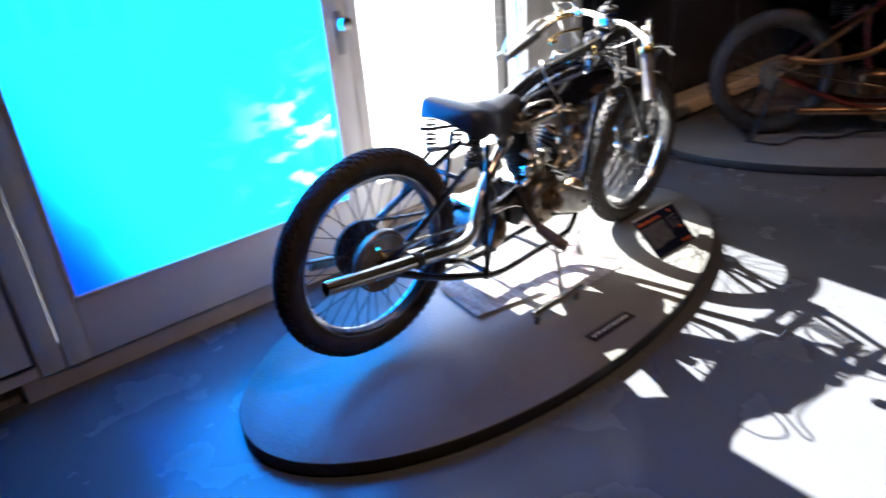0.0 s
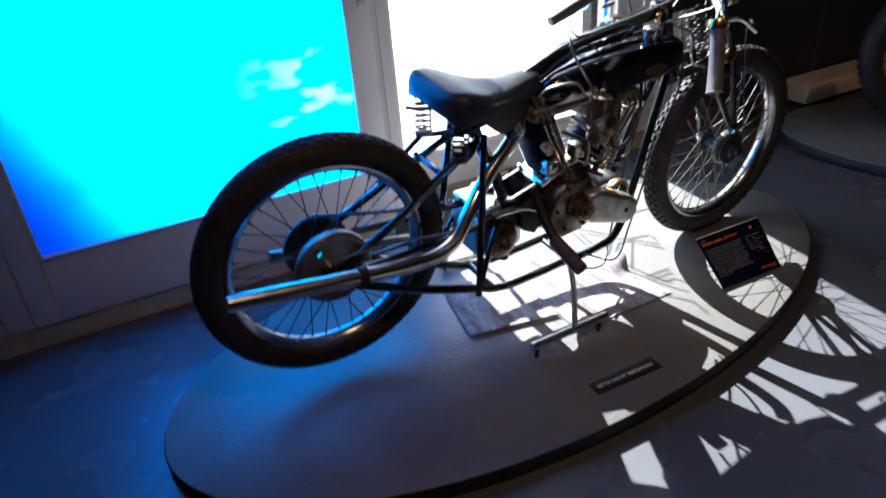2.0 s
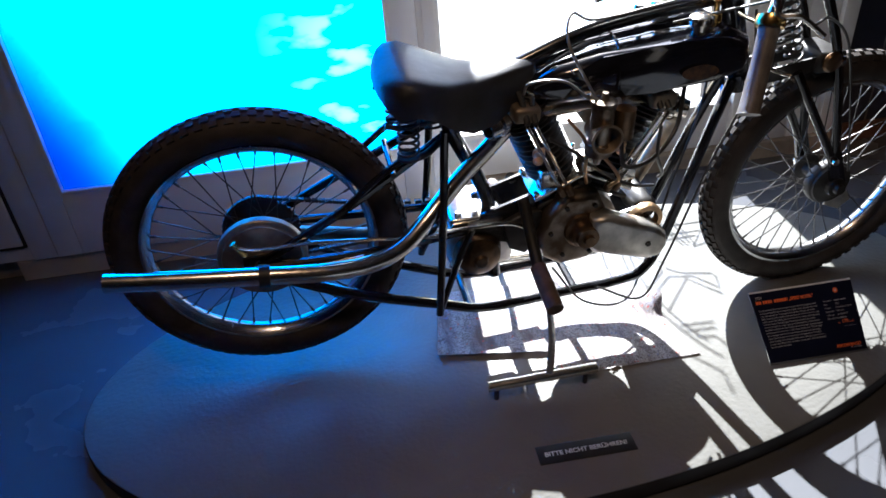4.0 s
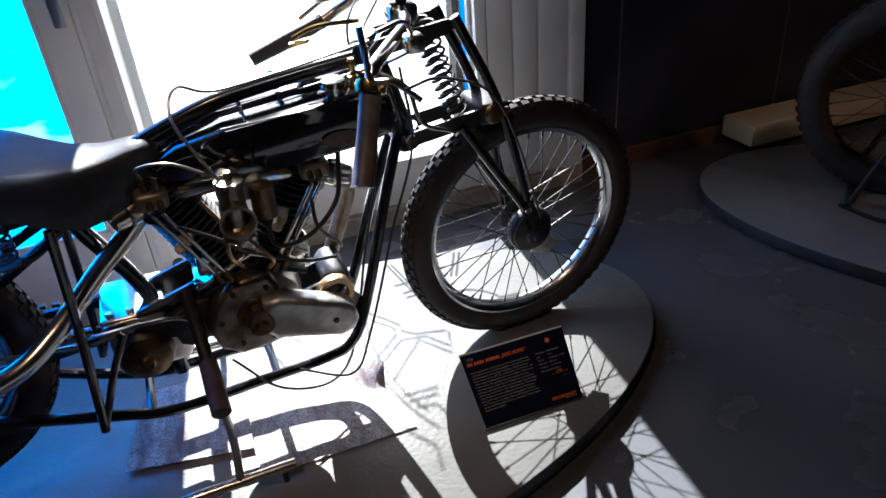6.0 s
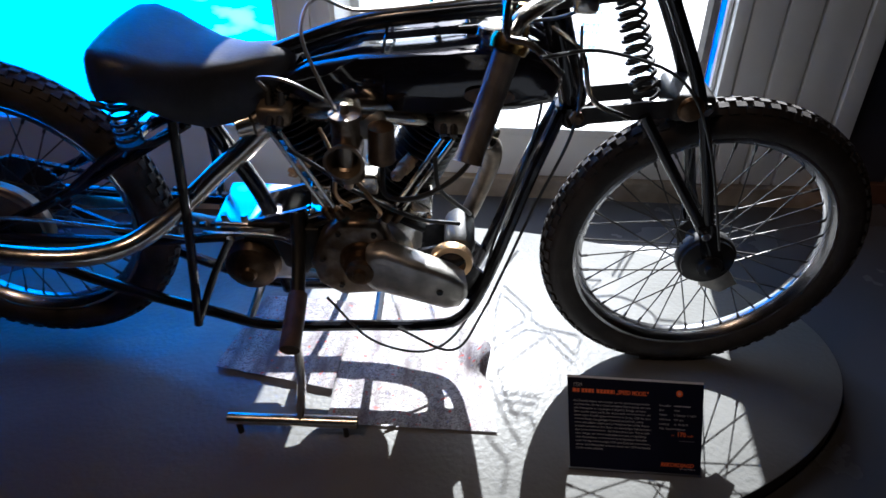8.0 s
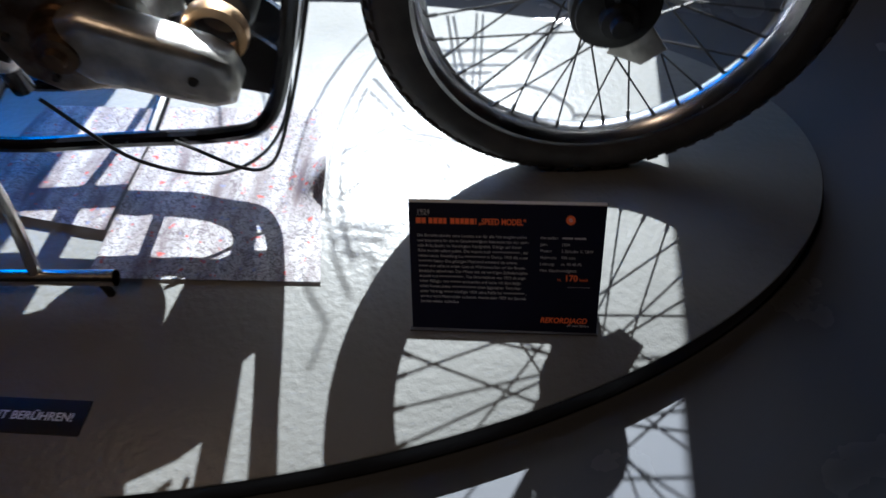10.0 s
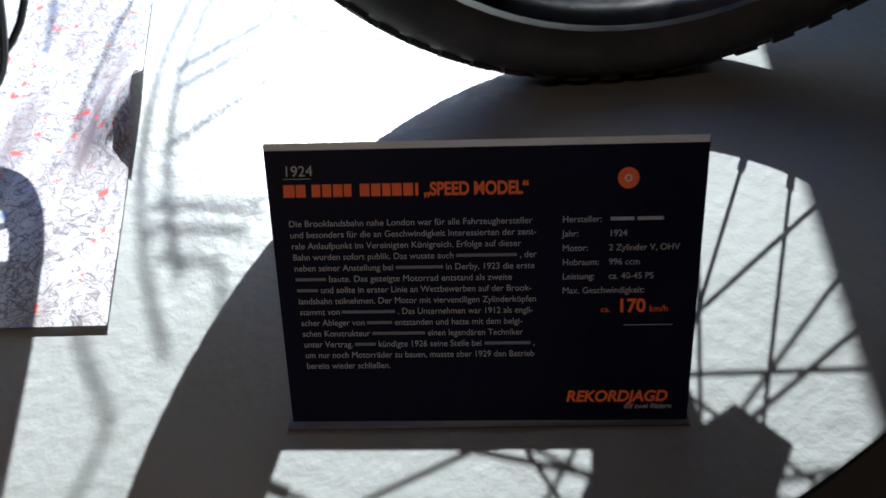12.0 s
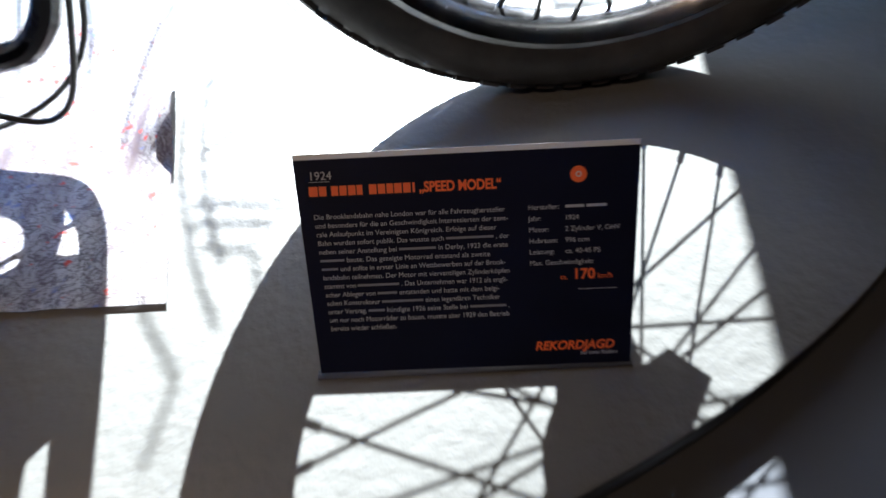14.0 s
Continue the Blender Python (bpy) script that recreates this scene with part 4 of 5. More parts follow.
        if first:
            side_plate.matrix_basis = m
        else:
            share(side_plate, m, bike)
        first, gone = False, 0.0
    part("brake_arm", tube_bm([(RX - 0.05, -0.1, RZ + 0.07), (RX, -0.105, RZ + 0.06), (0.12, -0.1, RZ + 0.055), (0.4, -0.1, 0.45)], 0.004, 8), M_chrome, bike)
    part("brake_lever", tube_bm([(RX - 0.05, -0.098, RZ + 0.08), (RX - 0.03, -0.1, RZ + 0.045)], 0.007, 8, False), M_brass, bike)
    part("torque_arm", tube_bm([(RX + 0.06, -0.085, RZ - 0.02), (0.22, -0.09, RZ - 0.01)], 0.011, 10, False), M_chrome, bike)
    # exhausts
    ex = [(-0.274, -0.262, 0.551), (-0.1, -0.262, 0.53), (0.028, -0.259, 0.514), (0.15, -0.25, 0.496), (0.24, -0.225, 0.484), (0.31, -0.185, 0.486), (0.37, -0.142, 0.515), (0.42, -0.112, 0.553), (0.475, -0.095, 0.602), (0.53, -0.085, 0.648), (0.575, -0.08, 0.69)]
    pp = spline(upright(*ex), 8)
    bm = tube(bmesh.new(), pp, 0.0195, 18, caps=False)
    tube(bm, [pp[0] + (pp[1] - pp[0]) * 0.02, pp[0] + (pp[1] - pp[0]) * 2], 0.0175, 18, caps=False)
    part("exhaust_pipe", bm, M_chrome, bike, "long nickel plated exhaust pipe", 60)
    part("exhaust_clamp", lathe_bm([(0.019, -0.011), (0.023, -0.011), (0.023, 0.011), (0.019, 0.011)], along(*upright((0.028, -0.259, 0.514), (0.15, -0.25, 0.496))), 20, closed=True), M_iron, bike)
    part("exhaust_bracket", tube_bm(upright((0.028, -0.255, 0.5)) + [(0.01, -0.15, 0.44), (RX, -0.095, RZ)], 0.006, 8), M_iron, bike)
    part("exhaust_pipe", tube_bm([(0.95, -0.02, 0.655), (0.975, 0.0, 0.625), (0.97, 0.04, 0.54), (0.925, 0.1, 0.36), (0.86, 0.14, 0.27), (0.5, 0.16, 0.26), (-0.1, 0.2, 0.34)], 0.0185, 16), M_drum, bike, "far side exhaust pipe")
    # footrests, stand
    for s in (-1, 1):
        part("footrest_bracket", tube_bm([(0.6, s * 0.05, 0.49), (0.607, s * 0.1, 0.42), (0.611, s * 0.16, 0.365)], 0.014, 12), M_iron, bike)
        part("footrest_rubber", tube_bm([(0.611, s * 0.155, 0.367), (0.613, s * 0.21, 0.352), (0.615, s * 0.272, 0.336)], [0.019, 0.02, 0.0195], 14, False), M_pegrubber, bike, "brown rubber footrest")
        foot = 0.135 if s < 0 else 0.1105
        ends = upright((0.474, s * 0.284, foot), (0.74, s * 0.276, foot))
        top, low = Vector((0.613, s * 0.22, 0.345)), ends[0].lerp(ends[1], 0.56)
        part("stand_leg", tube_bm([top, top.lerp(low, 0.5) + Vector((0.008, 0, 0)), low], 0.009, 10), M_chrome, bike)
        bm = tube(bmesh.new(), ends, 0.0125, 16, caps=False)
        tube(bm, [ends[0].lerp(ends[1], 0.001), ends[0].lerp(ends[1], 0.2)], 0.0105, 16)
        bar = part("stand_foot", bm, M_chrome, bike, "plated stand foot bar")
        for k in (0.07, 0.9):
            p = LEAN @ ends[0].lerp(ends[1], k)
            part("rubber_pad", tube_bm(upright((p.x, p.y + 0.004, ZT + 0.0005), (p.x, p.y, p.z - 0.006)), 0.0065, 12), M_iron, bar, "", 40)
    # fork
    seen = set(bpy.data.objects)
    for s in (-1, 1):
        part("fork_leg", tube_bm([(1.225, s * 0.07, 0.735), (1.4, s * 0.088, 0.48), (FX, s * 0.09, FZ)], 0.0105, 12), E, bike)
        part("fork_leg", tube_bm([(1.21, s * 0.065, 0.97), (1.318, s * 0.075, 0.76), (1.4, s * 0.086, 0.5), (FX, s * 0.088, FZ)], 0.0115, 12), E, bike)
        part("fork_link", slab(bmesh.new(), [(1.1, 0.725), (1.12, 0.71), (1.32, 0.735), (1.34, 0.755), (1.32, 0.77), (1.12, 0.742)], s * 0.052, s * 0.06), M_iron, bike)
        part("fork_link", slab(bmesh.new(), [(1.03, 0.925), (1.05, 0.91), (1.2, 0.935), (1.22, 0.95), (1.2, 0.965), (1.05, 0.945)], s * 0.05, s * 0.058), M_iron, bike)
        spring(bike, (1.235, s * 0.022, 0.755), (1.155, s * 0.022, 0.965), 0.02, 11, 0.0036, M_iron, "fork_spring")
        part("spindle_nut", lathe_bm([(0, 0), (0.013, 0), (0.013, 0.012), (0.006, 0.014), (0.006, 0.02), (0, 0.02)], along((1.325, s * 0.076, 0.755), (1.325, s, 0.755)), 6), M_chrome, bike)
        part("spindle_nut", lathe_bm([(0, 0), (0.013, 0), (0.013, 0.012), (0.006, 0.014), (0.006, 0.02), (0, 0.02)], along((1.11, s * 0.06, 0.726), (1.11, s, 0.726)), 6), M_bronze, bike)
        part("axle_nut", lathe_bm([(0, 0), (0.014, 0), (0.014, 0.012), (0.007, 0.014), (0.007, 0.022), (0, 0.022)], along((FX, s * 0.098, FZ), (FX, s, FZ)), 6), M_chrome, bike)
        part("leg_bolt", lathe_bm([(0, 0), (0.009, 0), (0.009, 0.01), (0, 0.012)], along((1.392, s * 0.098, 0.495), (1.392, s, 0.495)), 10), M_chrome, bike)
        part("fork_end", slab(bmesh.new(), [(1.375, 0.51), (1.405, 0.52), (1.455, 0.41), (1.44, 0.395), (1.415, 0.4)], s * 0.084, s * 0.098), E, bike)
    part("fork_crown", block(bmesh.new(), 1.27, 1.345, -0.075, 0.075, 0.725, 0.775, bevel=0.012), M_iron, bike, "", 50)
    part("damper_disc", lathe_bm([(0, 0.012), (0.012, 0.012), (0.02, 0.008), (0.024, 0.0), (0.02, -0.01), (0, -0.01)], along((1.3, -0.085, 0.755), (1.3, -1, 0.755)), 28), M_bronze, bike)
    part("torque_plate", slab(bmesh.new(), [(1.44, 0.44), (1.5, 0.36), (1.47, 0.335), (1.42, 0.355)], -0.078, -0.07, bevel=0.003), M_alu, bike)
    turned = Matrix.Translation((FX, 0, FZ)) @ Matrix.Rotation(radians(2.2), 4, Vector((-0.316, 0, 0.949))) @ Matrix.Translation((-FX, 0, -FZ))
    nudge([o for o in bpy.data.objects if o not in seen], turned @ Matrix.Diagonal((1, 0.72, 1, 1)))
    front.matrix_basis = turned
    # handlebar and controls
    part("handlebar", tube_bm(upright((1.003, -0.32, 0.93), (1.018, -0.308, 0.96), (1.06, -0.25, 0.972)) + [(1.09, -0.1, 0.985), (1.115, 0, 0.99), (1.14, 0.12, 0.995), (1.12, 0.2, 0.975), (1.06, 0.238, 0.935), (1.02, 0.24, 0.912)], 0.0115, 14), M_chrome, bike, "plated dropped handlebar")
    part("handlebar_clamp", block(bmesh.new(), 1.085, 1.145, -0.035, 0.035, 0.96, 1.0, bevel=0.01), M_chrome, bike, "", 50)
    gm = tube_bm(upright((1.003, -0.32, 0.925), (0.985, -0.343, 0.87), (0.956, -0.375, 0.788), (0.955, -0.377, 0.784)), [0.0185, 0.018, 0.019, 0.0215], 18, False)
    part("grip", gm, M_grip, bike, "worn grey rubber twist grip", 60)
    part("grip_collar", lathe_bm([(0.012, -0.012), (0.025, -0.01), (0.027, 0), (0.025, 0.01), (0.012, 0.012)], along(*upright((1.004, -0.319, 0.93), (0.985, -0.343, 0.87))), 20), M_brass, bike)
    part("grip", tube_bm([(1.02, 0.24, 0.912), (0.93, 0.242, 0.876), (0.85, 0.244, 0.845)], [0.016, 0.018, 0.015], 16, False), M_blackgrip, bike, "black rubber grip", 60)
    part("brake_lever", tube_bm(upright((1.0, -0.335, 1.0), (1.0, -0.345, 0.95), (1.03, -0.365, 0.945), (1.07, -0.379, 0.912)), 0.005, 8), M_chrome, bike)
    part("lever_pivot", tube_bm(upright((0.995, -0.33, 1.03), (1.0, -0.335, 0.96)), 0.006, 8, False), M_chrome, bike)
    part("clutch_lever", tube_bm([(1.1, 0.235, 1.02), (1.1, 0.22, 0.985), (1.04, 0.26, 0.955), (0.97, 0.262, 0.915)], 0.005, 8), M_chrome, bike)
    part("lever_perch", lathe_bm([(0, -0.012), (0.017, -0.01), (0.02, 0), (0.017, 0.01), (0, 0.012)], along((1.115, 0.215, 0.985), (1.15, 0.19, 1.0)), 16), M_chrome, bike)
    part("steering_damper", lathe_bm([(0, 0.05), (0.006, 0.05), (0.01, 0.044), (0.008, 0.036), (0.03, 0.03), (0.034, 0.022), (0.03, 0.014), (0.012, 0.01), (0.012, -0.02), (0, -0.02)], along((1.12, 0, 1.0), (1.09, 0, 1.2)), 20), M_iron, bike, "black damper knob")
    part("throttle_lever", tube_bm([(1.05, 0.1, 1.0), (1.0, 0.13, 0.985), (0.99, 0.17, 0.975)], 0.006, 8), M_brass, bike, "small brass control lever")
    part("advance_lever", tube_bm([(0.92, 0.1, 0.925), (0.97, 0.09, 0.945), (1.05, 0.06, 0.955)], 0.005, 8), M_brass, bike, "brass hand control lever")
    part("advance_quadrant", slab(bmesh.new(), [(0.91, 0.908), (0.95, 0.914), (0.953, 0.924), (0.91, 0.918)], 0.088, 0.098, bevel=0.002), M_brass, bike)
    part("lever_clamp", block(bmesh.new(), 1.05, 1.085, -0.22, -0.185, 0.965, 0.998, bevel=0.008), M_chrome, bike, "", 50)
    part("lever_clamp", block(bmesh.new(), 1.125, 1.155, 0.13, 0.165, 0.975, 1.008, bevel=0.008), M_chrome, bike, "", 50)
    part("air_lever", tube_bm([(1.065, -0.2, 1.0), (1.04, -0.22, 1.025), (0.99, -0.24, 1.02)], 0.0045, 8), M_chrome, bike)
    part("spark_lever", tube_bm([(1.14, 0.15, 1.005), (1.11, 0.17, 1.03), (1.06, 0.18, 1.03)], 0.0045, 8), M_chrome, bike)
    part("bar_cable", tube_bm([(1.07, -0.2, 0.97), (1.05, -0.13, 0.93), (1.02, -0.07, 0.9), (0.9, -0.05, 0.875)], 0.0028, 7), M_cable, bike)
    part("bar_cable", tube_bm([(1.13, 0.16, 0.975), (1.08, 0.12, 0.93), (1.03, 0.06, 0.9), (0.85, 0.05, 0.87)], 0.0028, 7), M_cable, bike)
    # cables
    part("throttle_cable", tube_bm([(0.724, -0.15, 0.745), (0.69, -0.135, 0.8), (0.655, -0.1, 0.875), (0.675, -0.06, 0.915), (0.74, -0.03, 0.888), (0.9, -0.025, 0.91), (1.04, -0.03, 0.94)], 0.003, 7), M_wire, bike)
    part("air_cable", tube_bm([(0.72, -0.1, 0.74), (0.64, -0.14, 0.81), (0.58, -0.11, 0.8), (0.58, -0.07, 0.76)], 0.003, 7), M_wire, bike)
    part("brake_cable", tube_bm([(1.0, -0.335, 0.955), (1.1, -0.25, 0.93), (1.25, -0.14, 0.84), (1.34, -0.1, 0.7), (1.42, -0.095, 0.48)], 0.0026, 7), M_cable, bike)
    part("clutch_cable", tube_bm([(1.09, 0.2, 0.97), (1.04, 0.12, 0.9), (1.06, 0.03, 0.7), (1.0, 0.0, 0.42), (0.95, -0.03, 0.2), (0.87, -0.1, 0.165), (0.75, -0.12, 0.21), (0.66, -0.12, 0.33)], 0.003, 7), M_cable, bike)
    part("front_cable", tube_bm([(1.1, -0.03, 0.88), (1.11, -0.06, 0.72), (1.055, -0.06, 0.52), (0.98, -0.08, 0.27), (0.92, -0.1, 0.17), (0.8, -0.09, 0.22)], 0.003, 7), M_cable, bike)
    part("head_pipe", tube_bm([(1.05, -0.04, 0.88), (1.1, -0.07, 0.85), (1.13, -0.07, 0.77), (1.2, -0.065, 0.735)], 0.0045, 8), M_chrome, bike)
    bike.matrix_world = LEAN @ REST[bike]
    return bike


black_motorcycle()


# ---- the maroon motorcycle on the second platform ----
def maroon_motorcycle(m):
    b = thing("motorcycle", (0, 0, ZT), "dark maroon vintage motorcycle with copper coloured exhaust", "motorcycle", "motorcycles")
    z0 = ZT + 0.345
    wheel(b, "rear_wheel", 0, z0, 0.345, (0,), M_iron, 0.085, -0.05, 0.0, 60, 36, tr=0.05)
    wheel(b, "front_wheel", 1.42, z0, 0.345, (0,), M_iron, 0.06, -0.05, 0.2, 60, 36, tr=0.05)
    E = M_maroon
    for s in (-1, 1):
        part("frame_rail", tube_bm([(1.08, s * 0.03, 0.8), (1.0, s * 0.06, 0.35), (0.9, s * 0.07, 0.26), (0.45, s * 0.08, 0.25), (0.0, s * 0.085, z0)], 0.014), E, b)
        part("seat_stay", tube_bm([(0, s * 0.085, z0), (0.25, s * 0.07, 0.62), (0.45, s * 0.04, 0.76)], 0.013), M_copper if s < 0 else E, b)
        part("fork_leg", tube_bm([(1.2, s * 0.07, 1.0), (1.33, s * 0.085, 0.7), (1.42, s * 0.09, z0)], 0.014), E, b)
        part("saddle_spring", tube(bmesh.new(), helix((0.3, s * 0.09, 0.72), (0.3, s * 0.09, 0.8), 0.02, 5), 0.004, 6), M_iron, b)
    part("top_tube", tube_bm([(1.1, 0, 0.93), (0.6, 0, 0.85), (0.42, 0, 0.72)], 0.016), E, b)
    part("seat_tube", tube_bm([(0.42, 0, 0.78), (0.52, 0, 0.26)], 0.016), E, b)
    bm = slab(bmesh.new(), [(0.52, 0.73), (0.56, 0.82), (0.75, 0.87), (1.03, 0.9), (1.07, 0.82), (1.0, 0.74)], -0.09, 0.09, bevel=0.03)
    part("fuel_tank", bm, E, b, "maroon enamel tank", 50)
    bm = bmesh.new()
    lathe(bm, [(0, 0.04), (0.09, 0.035), (0.125, 0.015), (0.13, 0), (0.12, -0.02), (0, -0.02)], pose(0.36, 0, 0.84) @ Matrix.Diagonal((1.25, 1, 1, 1)), 28)
    part("saddle", bm, M_saddle, b, "dark leather saddle", 50)
    part("crankcase", lathe_bm([(0, -0.07), (0.1, -0.06), (0.11, 0), (0.1, 0.06), (0, 0.07)], Matrix.Translation((0.74, 0, 0.38)) @ Matrix.Rotation(radians(90), 4, "X"), 32), M_alu, b, "oily alloy crankcase")
    for a, c in (((0.7, 0, 0.46), (0.62, 0, 0.68)), ((0.78, 0, 0.46), (0.88, 0, 0.68))):
        prof = [(0, 0)]
        for i in range(12):
            prof += [(0.045, 0.018 * i), (0.064, 0.018 * i + 0.004), (0.064, 0.018 * i + 0.008), (0.045, 0.018 * i + 0.012)]
        part("cylinder", lathe_bm(prof + [(0, 0.22)], along(a, c), 28), M_iron, b, "finned iron cylinder", 40)
    part("gearbox", block(bmesh.new(), 0.42, 0.58, -0.09, 0.08, 0.3, 0.44, bevel=0.03), M_bronze, b, "", 50)
    part("exhaust_pipe", tube_bm([(0.92, -0.06, 0.66), (1.0, -0.12, 0.5), (0.9, -0.15, 0.29), (0.6, -0.16, 0.25), (0.1, -0.17, 0.26)], 0.02, 14), M_copper, b, "copper coloured low exhaust")
    part("exhaust_pipe", tube_bm([(0.6, -0.05, 0.66), (0.45, -0.13, 0.56), (0.2, -0.15, 0.52), (0.02, -0.15, 0.54)], 0.016, 14), M_copper, b, "copper coloured upper pipe")
    part("brake_rod", tube_bm([(0.0, -0.1, z0 + 0.04), (0.35, -0.1, 0.4), (0.6, -0.1, 0.34)], 0.006, 8), M_chrome, b)
    part("handlebar", tube_bm([(0.85, -0.36, 0.95), (1.0, -0.36, 1.0), (1.15, -0.15, 1.02), (1.15, 0.15, 1.02), (1.0, 0.36, 1.0), (0.85, 0.36, 0.95)], 0.012), M_chrome, b)
    for s in (-1, 1):
        part("stand_leg", tube_bm([(0.0, s * 0.1, z0 - 0.02), (-0.08, s * 0.14, 0.2), (-0.12, s * 0.16, ZT + 0.01)], 0.011), M_iron, b)
    part("stand_foot", tube_bm([(-0.12, -0.18, ZT + 0.011), (-0.12, 0.18, ZT + 0.011)], 0.011, 8, False), M_iron, b)
    b.matrix_world = m
    return b


maroon_motorcycle(pose(2.9, 0.12, ZT, 0, 0, -50))
chain = thing("barrier_chain", (3.0, -0.05, ZT), "dark iron chain lying on the second platform", "chain")
bm = bmesh.new()
path = spline([(2.68, 0.12, ZT + 0.008), (2.72, -0.04, ZT + 0.008), (2.9, -0.08, ZT + 0.008), (3.0, -0.22, ZT + 0.008), (3.2, -0.3, ZT + 0.008), (3.4, -0.55, ZT + 0.008)], 14)
for i, (a, c) in enumerate(zip(path, path[1:])):
    mid, d = (a + c) / 2, (c - a).normalized()
    side = Vector((-d.y, d.x, 0)) if i % 2 else Vector((0, 0, 0.6))
    tube(bm, [mid + d * 0.013 * math.cos(math.tau * k / 10) + side * 0.008 * math.sin(math.tau * k / 10) for k in range(10)], 0.003, 5, closed=True)
part("links", bm, M_iron, chain)

# ---- things on the first platform ----
def drip_sheet(corners, z, curled, text, thick=0.0016):
    """Thin card with shallow waves, its free edge curled up where curled is 1."""
    A, B, C, D = [Vector((x, y, 0)) for x, y in corners]
    NX, NY = 60, 40
    sheet = thing("drip_sheet", ((A.x + C.x) / 2, (A.y + C.y) / 2, ZT), text, "sheet", "drip sheets under the engine")
    bm, grid = bmesh.new(), []
    for i in range(NX + 1):
        col = []
        for j in range(NY + 1):
            u, v = i / NX, j / NY
            p = (A.lerp(B, u)).lerp(D.lerp(C, u), v)
            rise, fall = min(1, max(0, (v - 0.4) / 0.1)), min(1, max(0, (v - 0.52) / 0.22))
            curl = curled * rise * rise * (3 - 2 * rise) * (1 - fall * fall * (3 - 2 * fall)) * max(0.0, (u - 0.86) / 0.14)
            p.x += 0.016 * curl
            lift = 0.048 * curl ** 1.3 + 0.002 * noise.noise(Vector((p.x * 34, p.y * 8, 2))) + 0.0012
            col.append(bm.verts.new((p.x, p.y, ZT + z + max(-0.001, lift))))
        grid.append(col)
    for i in range(NX):
        for j in range(NY):
            bm.faces.new((grid[i][j], grid[i + 1][j], grid[i + 1][j + 1], grid[i][j + 1]))
    bmesh.ops.solidify(bm, geom=bm.faces[:], thickness=thick)
    part("card", bm, M_sheet, sheet, "", 40)


drip_sheet([(0.376, -0.106), (0.66, -0.157), (0.66, 0.15), (0.42, 0.16)], 0.0115, 0, "speckled pale drip board with a brown edge under the gearbox", 0.0105)
drip_sheet([(0.664, -0.247), (1.026, -0.244), (0.955, 0.165), (0.655, 0.165)], 0.0035, 1, "speckled pale drip sheet with a curled edge under the engine")

label = thing("floor_label", (0.65, -0.47, ZT), "black floor label with white capitals asking not to touch", "label")
lm = pose(0.54, -0.497, ZT, 0, 0, -0.5)
part("plate", block(bmesh.new(), 0, 0.217, 0, 0.05, 0.0004, 0.0022, bevel=0.0006, m=lm), M_label, label)
written("BITTE NICHT BERÜHREN!", 0.0163, M_white, label, lm @ pose(0.1085, 0.0195, 0.0025), bold=0.0003, align="CENTER")

# information sign
sign = thing("information_sign", (1.3, -0.26, ZT), "black printed information sign leaning back on the platform", "sign")
SW, SH = 0.272, 0.178
lean = math.degrees(math.atan2(0.122, 0.126))
sm = pose(1.160, -0.3175, ZT + 0.003, lean, 0, -0.4)  # local x along the sign, y up its face, z out of it
# sun on the board's top edge, put in as a white strip
part("panel", block(bmesh.new(), 0.0005, SW - 0.0005, SH - 0.004, SH + 0.0004, -0.0032, 0.0001, m=sm), M_signedge, sign, "white strip for the sunlit top edge of the board")
bm = bmesh.new()
vs = [bm.verts.new(sm @ Vector(p)) for p in ((0.01, 0.0, 0), (SW - 0.01, 0.0, 0), (SW, SH - 0.0008, 0), (0, SH - 0.0008, 0), (0.01, 0.0, -0.003), (SW - 0.01, 0.0, -0.003), (SW, SH - 0.0008, -0.003), (0, SH - 0.0008, -0.003))]
for f in ((0, 1, 2, 3), (4, 7, 6, 5), (0, 4, 5, 1), (1, 5, 6, 2), (3, 2, 6, 7), (0, 3, 7, 4)):
    bm.faces.new([vs[i] for i in f])
part("print_face", bm, M_signblack, sign, "black printed face", None)
part("lip", block(bmesh.new(), 1.167, 1.424, -0.323, -0.3145, ZT + 0.0005, ZT + 0.003, bevel=0.001), M_signlip, sign, "dark folded lip")
part("prop", slab(bmesh.new(), [(1.28, ZT + 0.001), (1.32, ZT + 0.001), (1.32, ZT + 0.004), (1.28, ZT + 0.004)], -0.31, -0.15), M_signlip, sign)


def bars(name, items, material, h):
    """Plain raised bars on the sign; items are (left, right, centre down) in fractions of the face."""
    for u0, u1, v in items:
        part(name, block(bmesh.new(), u0 * SW, u1 * SW, SH * (1 - v) - h / 2, SH * (1 - v) + h / 2, 0.0001, 0.0003, m=sm), material, sign, "", None)


def put(text, u, v, size, material, **k):
    written(text, size, material, sign, sm @ pose(u * SW, SH * (1 - v), 0.0002), **k)


put("1924", 0.043, 0.112, 0.0093, M_grey)
bars("rule", [(0.043, 0.105, 0.121)], M_grey, 0.0004)
title = [(0.042, 0.068), (0.071, 0.093), (0.107, 0.127), (0.131, 0.152), (0.156, 0.178), (0.181, 0.198), (0.217, 0.239), (0.243, 0.264), (0.268, 0.287), (0.29, 0.312), (0.316, 0.338), (0.343, 0.35)]
bars("title_bar", [(a, c, 0.163) for a, c in title], M_orange, 0.0078)
written("„SPEED MODEL“", 0.0112, M_orange, sign, sm @ pose(0.362 * SW, SH * (1 - 0.184), 0.0002) @ Matrix.Diagonal((0.8, 1, 1, 1)), bold=0.0004)


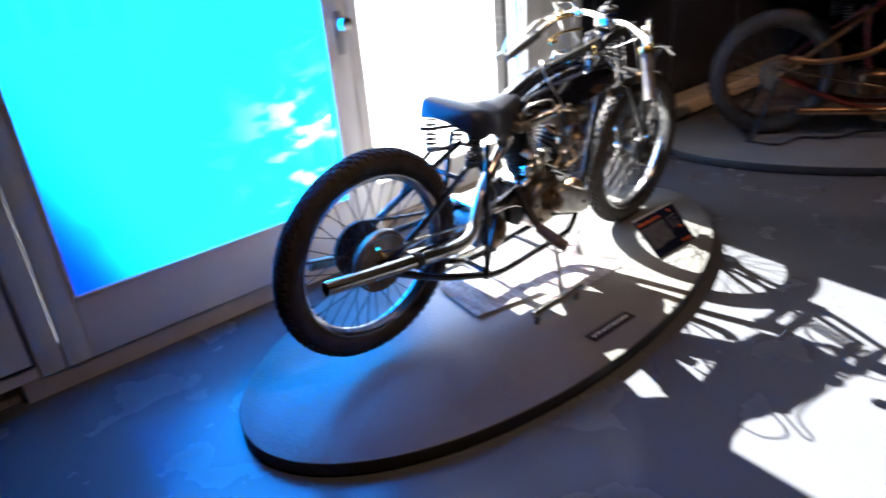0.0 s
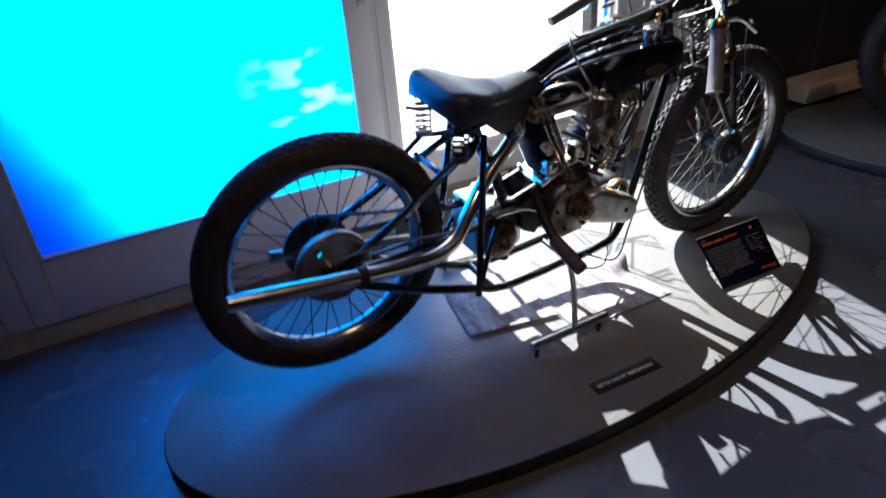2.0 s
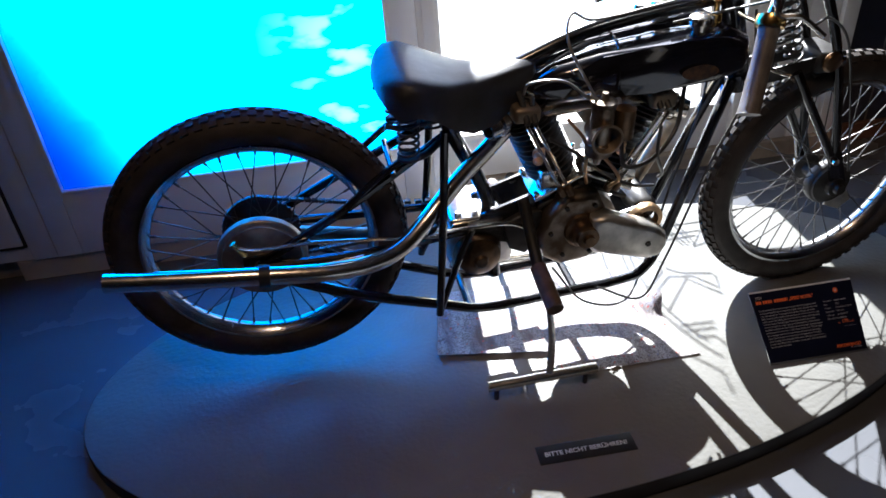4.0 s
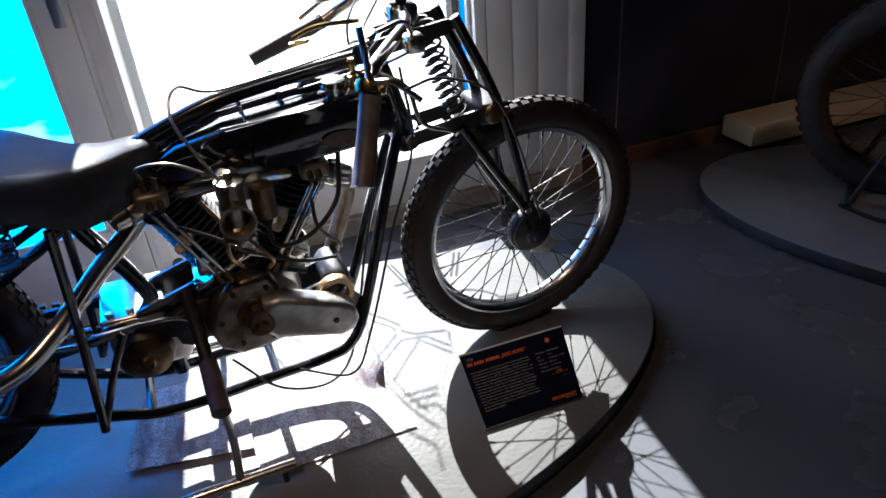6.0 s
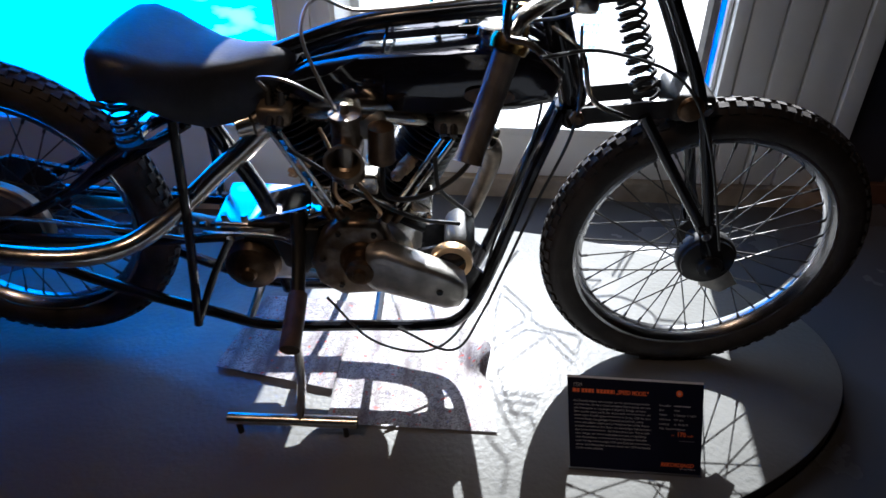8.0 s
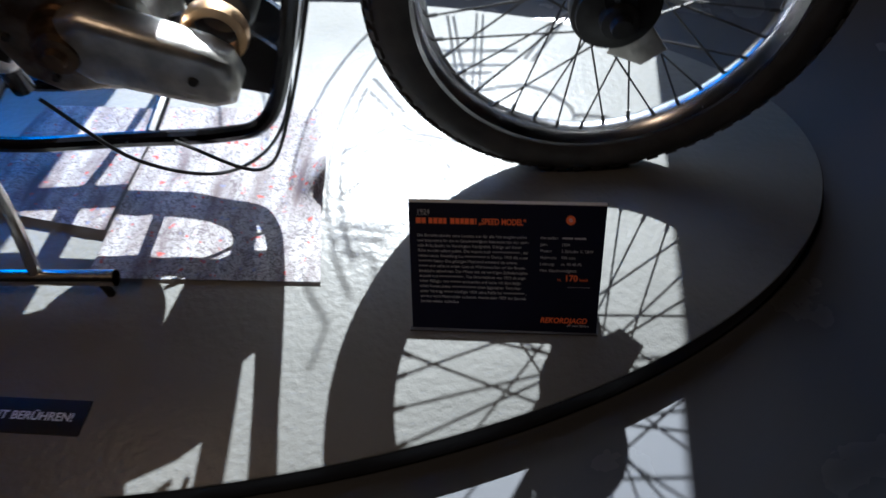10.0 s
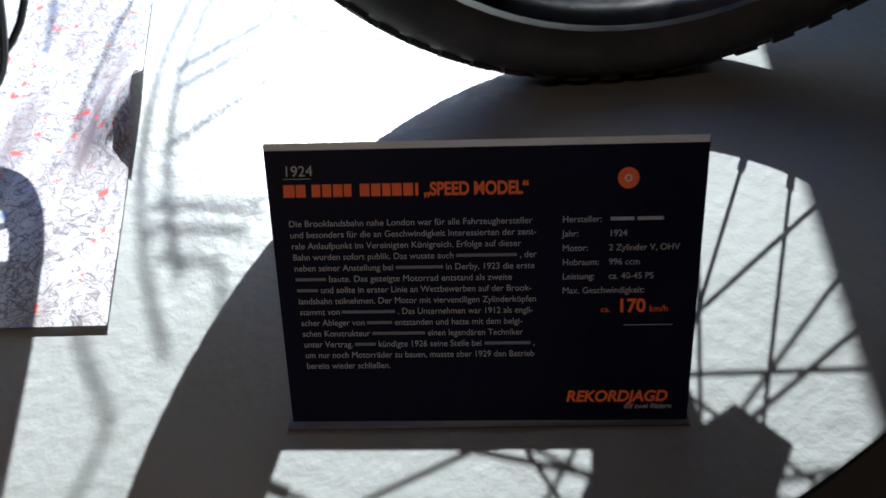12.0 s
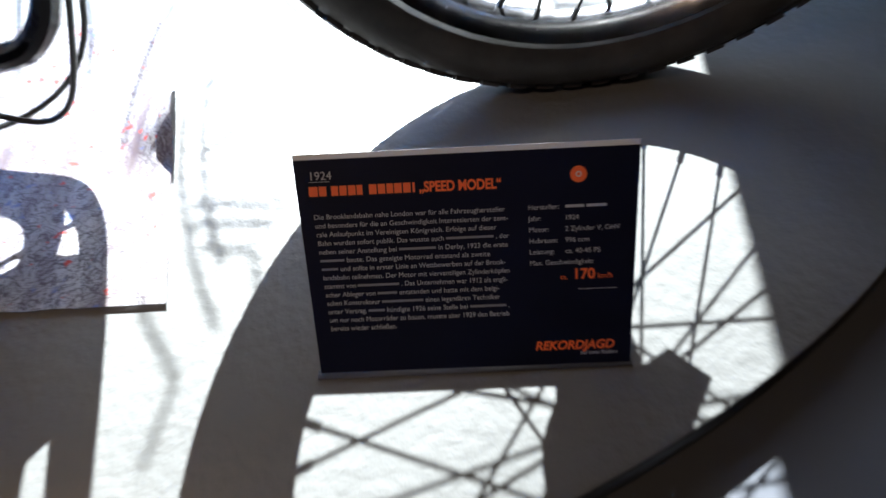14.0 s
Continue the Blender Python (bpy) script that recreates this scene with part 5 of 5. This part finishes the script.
def text_width(text, size):
    cu = bpy.data.curves.new("probe", "FONT")
    cu.body, cu.size = text.replace(" ", "n"), size
    ob = new("probe", cu)
    bpy.context.view_layer.update()
    w = ob.dimensions.x
    bpy.data.objects.remove(ob)
    return w * (1 - 0.45 * text.count(" ") / max(1, len(text)))


# the printed paragraph, line by line with its end; numbers stand for a bar that many letters long
PARAGRAPH = [
    (0.608, "Die Brooklandsbahn nahe London war für alle Fahrzeughersteller"),
    (0.618, "und besonders für die an Geschwindigkeit Interessierten der zent-"),
    (0.584, "rale Anlaufpunkt im Vereinigten Königreich. Erfolge auf dieser"),
    (0.616, "Bahn wurden sofort publik. Das wusste auch", 14, ", der"),
    (0.612, "neben seiner Anstellung bei", 11, "in Derby, 1923 die erste"),
    (0.561, 7, "baute. Das gezeigte Motorrad entstand als zweite"),
    (0.606, 5, "und sollte in erster Linie an Wettbewerben auf der Brook-"),
    (0.616, "landsbahn teilnehmen. Der Motor mit vierventiligen Zylinderköpfen"),
    (0.608, "stammt von", 13, ". Das Unternehmen war 1912 als engli-"),
    (0.584, "scher Ableger von", 6, "entstanden und hatte mit dem belgi-"),
    (0.584, "schen Konstrukteur", 13, "einen legendären Techniker"),
    (0.610, "unter Vertrag.", 5, "kündigte 1926 seine Stelle bei", 11, ","),
    (0.610, "um nur noch Motorräder zu bauen, musste aber 1929 den Betrieb"),
    (0.274, "bereits wieder schließen."),
]
TEXT = 0.0056
for k, (end, *pieces) in enumerate(PARAGRAPH):
    start, v = 0.05 + 0.002 * k, 0.278 + 0.0395 * k
    sizes = [q * TEXT * 0.48 if isinstance(q, int) else text_width(q, TEXT) for q in pieces]
    gap = TEXT * 0.3
    fit_x = (end - start) * SW / (sum(sizes) + gap * (len(pieces) - 1))
    x = start * SW
    for q, w in zip(pieces, sizes):
        if isinstance(q, int):
            bars("text_bar", [(x / SW, (x + w * fit_x) / SW, v)], M_dimgrey, 0.0019)
        else:
            written(q, TEXT, M_grey, sign, sm @ pose(x, SH * (1 - v) - 0.0017, 0.0002) @ Matrix.Diagonal((fit_x, 1, 1, 1)))
        x += (w + gap) * fit_x
part("badge", lathe_bm([(0.0033, 0), (0.0065, 0), (0.0065, 0.0003), (0.0033, 0.0003)], sm @ Matrix.Translation((0.821 * SW, SH * 0.862, 0.0001)), 28, closed=True), M_orange, sign, "round orange badge", None)
part("badge", lathe_bm([(0, 0.00025), (0.0033, 0.00025), (0.0033, 0), (0, 0)], sm @ Matrix.Translation((0.821 * SW, SH * 0.862, 0.0001)), 24), M_orange, sign, "", None)
part("badge_ring", lathe_bm([(0.0014, 0), (0.0023, 0), (0.0023, 0.0003), (0.0014, 0.0003)], sm @ Matrix.Translation((0.821 * SW, SH * 0.862, 0.0003)), 20, closed=True), M_white, sign, "", None)
bars("text_bar", [(0.782, 0.835, 0.277), (0.842, 0.9, 0.277)], M_grey, 0.0022)
for v, key, value in ((0.287, "Hersteller:", ""), (0.337, "Jahr:", "1924"), (0.387, "Motor:", "2 Zylinder V, OHV"), (0.437, "Hubraum:", "996 ccm"), (0.487, "Leistung:", "ca. 40-45 PS"), (0.537, "Max. Geschwindigkeit:", "")):
    put(key, 0.674, v, 0.0056, M_grey)
    if value:
        put(value, 0.779, v, 0.0056, M_grey)
put("ca.", 0.762, 0.605, 0.0056, M_orange)
put("170", 0.799, 0.605, 0.0118, M_orange, bold=0.0003)
put("km/h", 0.872, 0.605, 0.0058, M_orange)
bars("rule", [(0.815, 0.925, 0.652)], M_grey, 0.0004)
put("REKORDJAGD", 0.683, 0.93, 0.0100, M_orange, shear=0.2, bold=0.0003)
put("auf zwei Rädern", 0.817, 0.957, 0.0046, M_grey, shear=0.2)
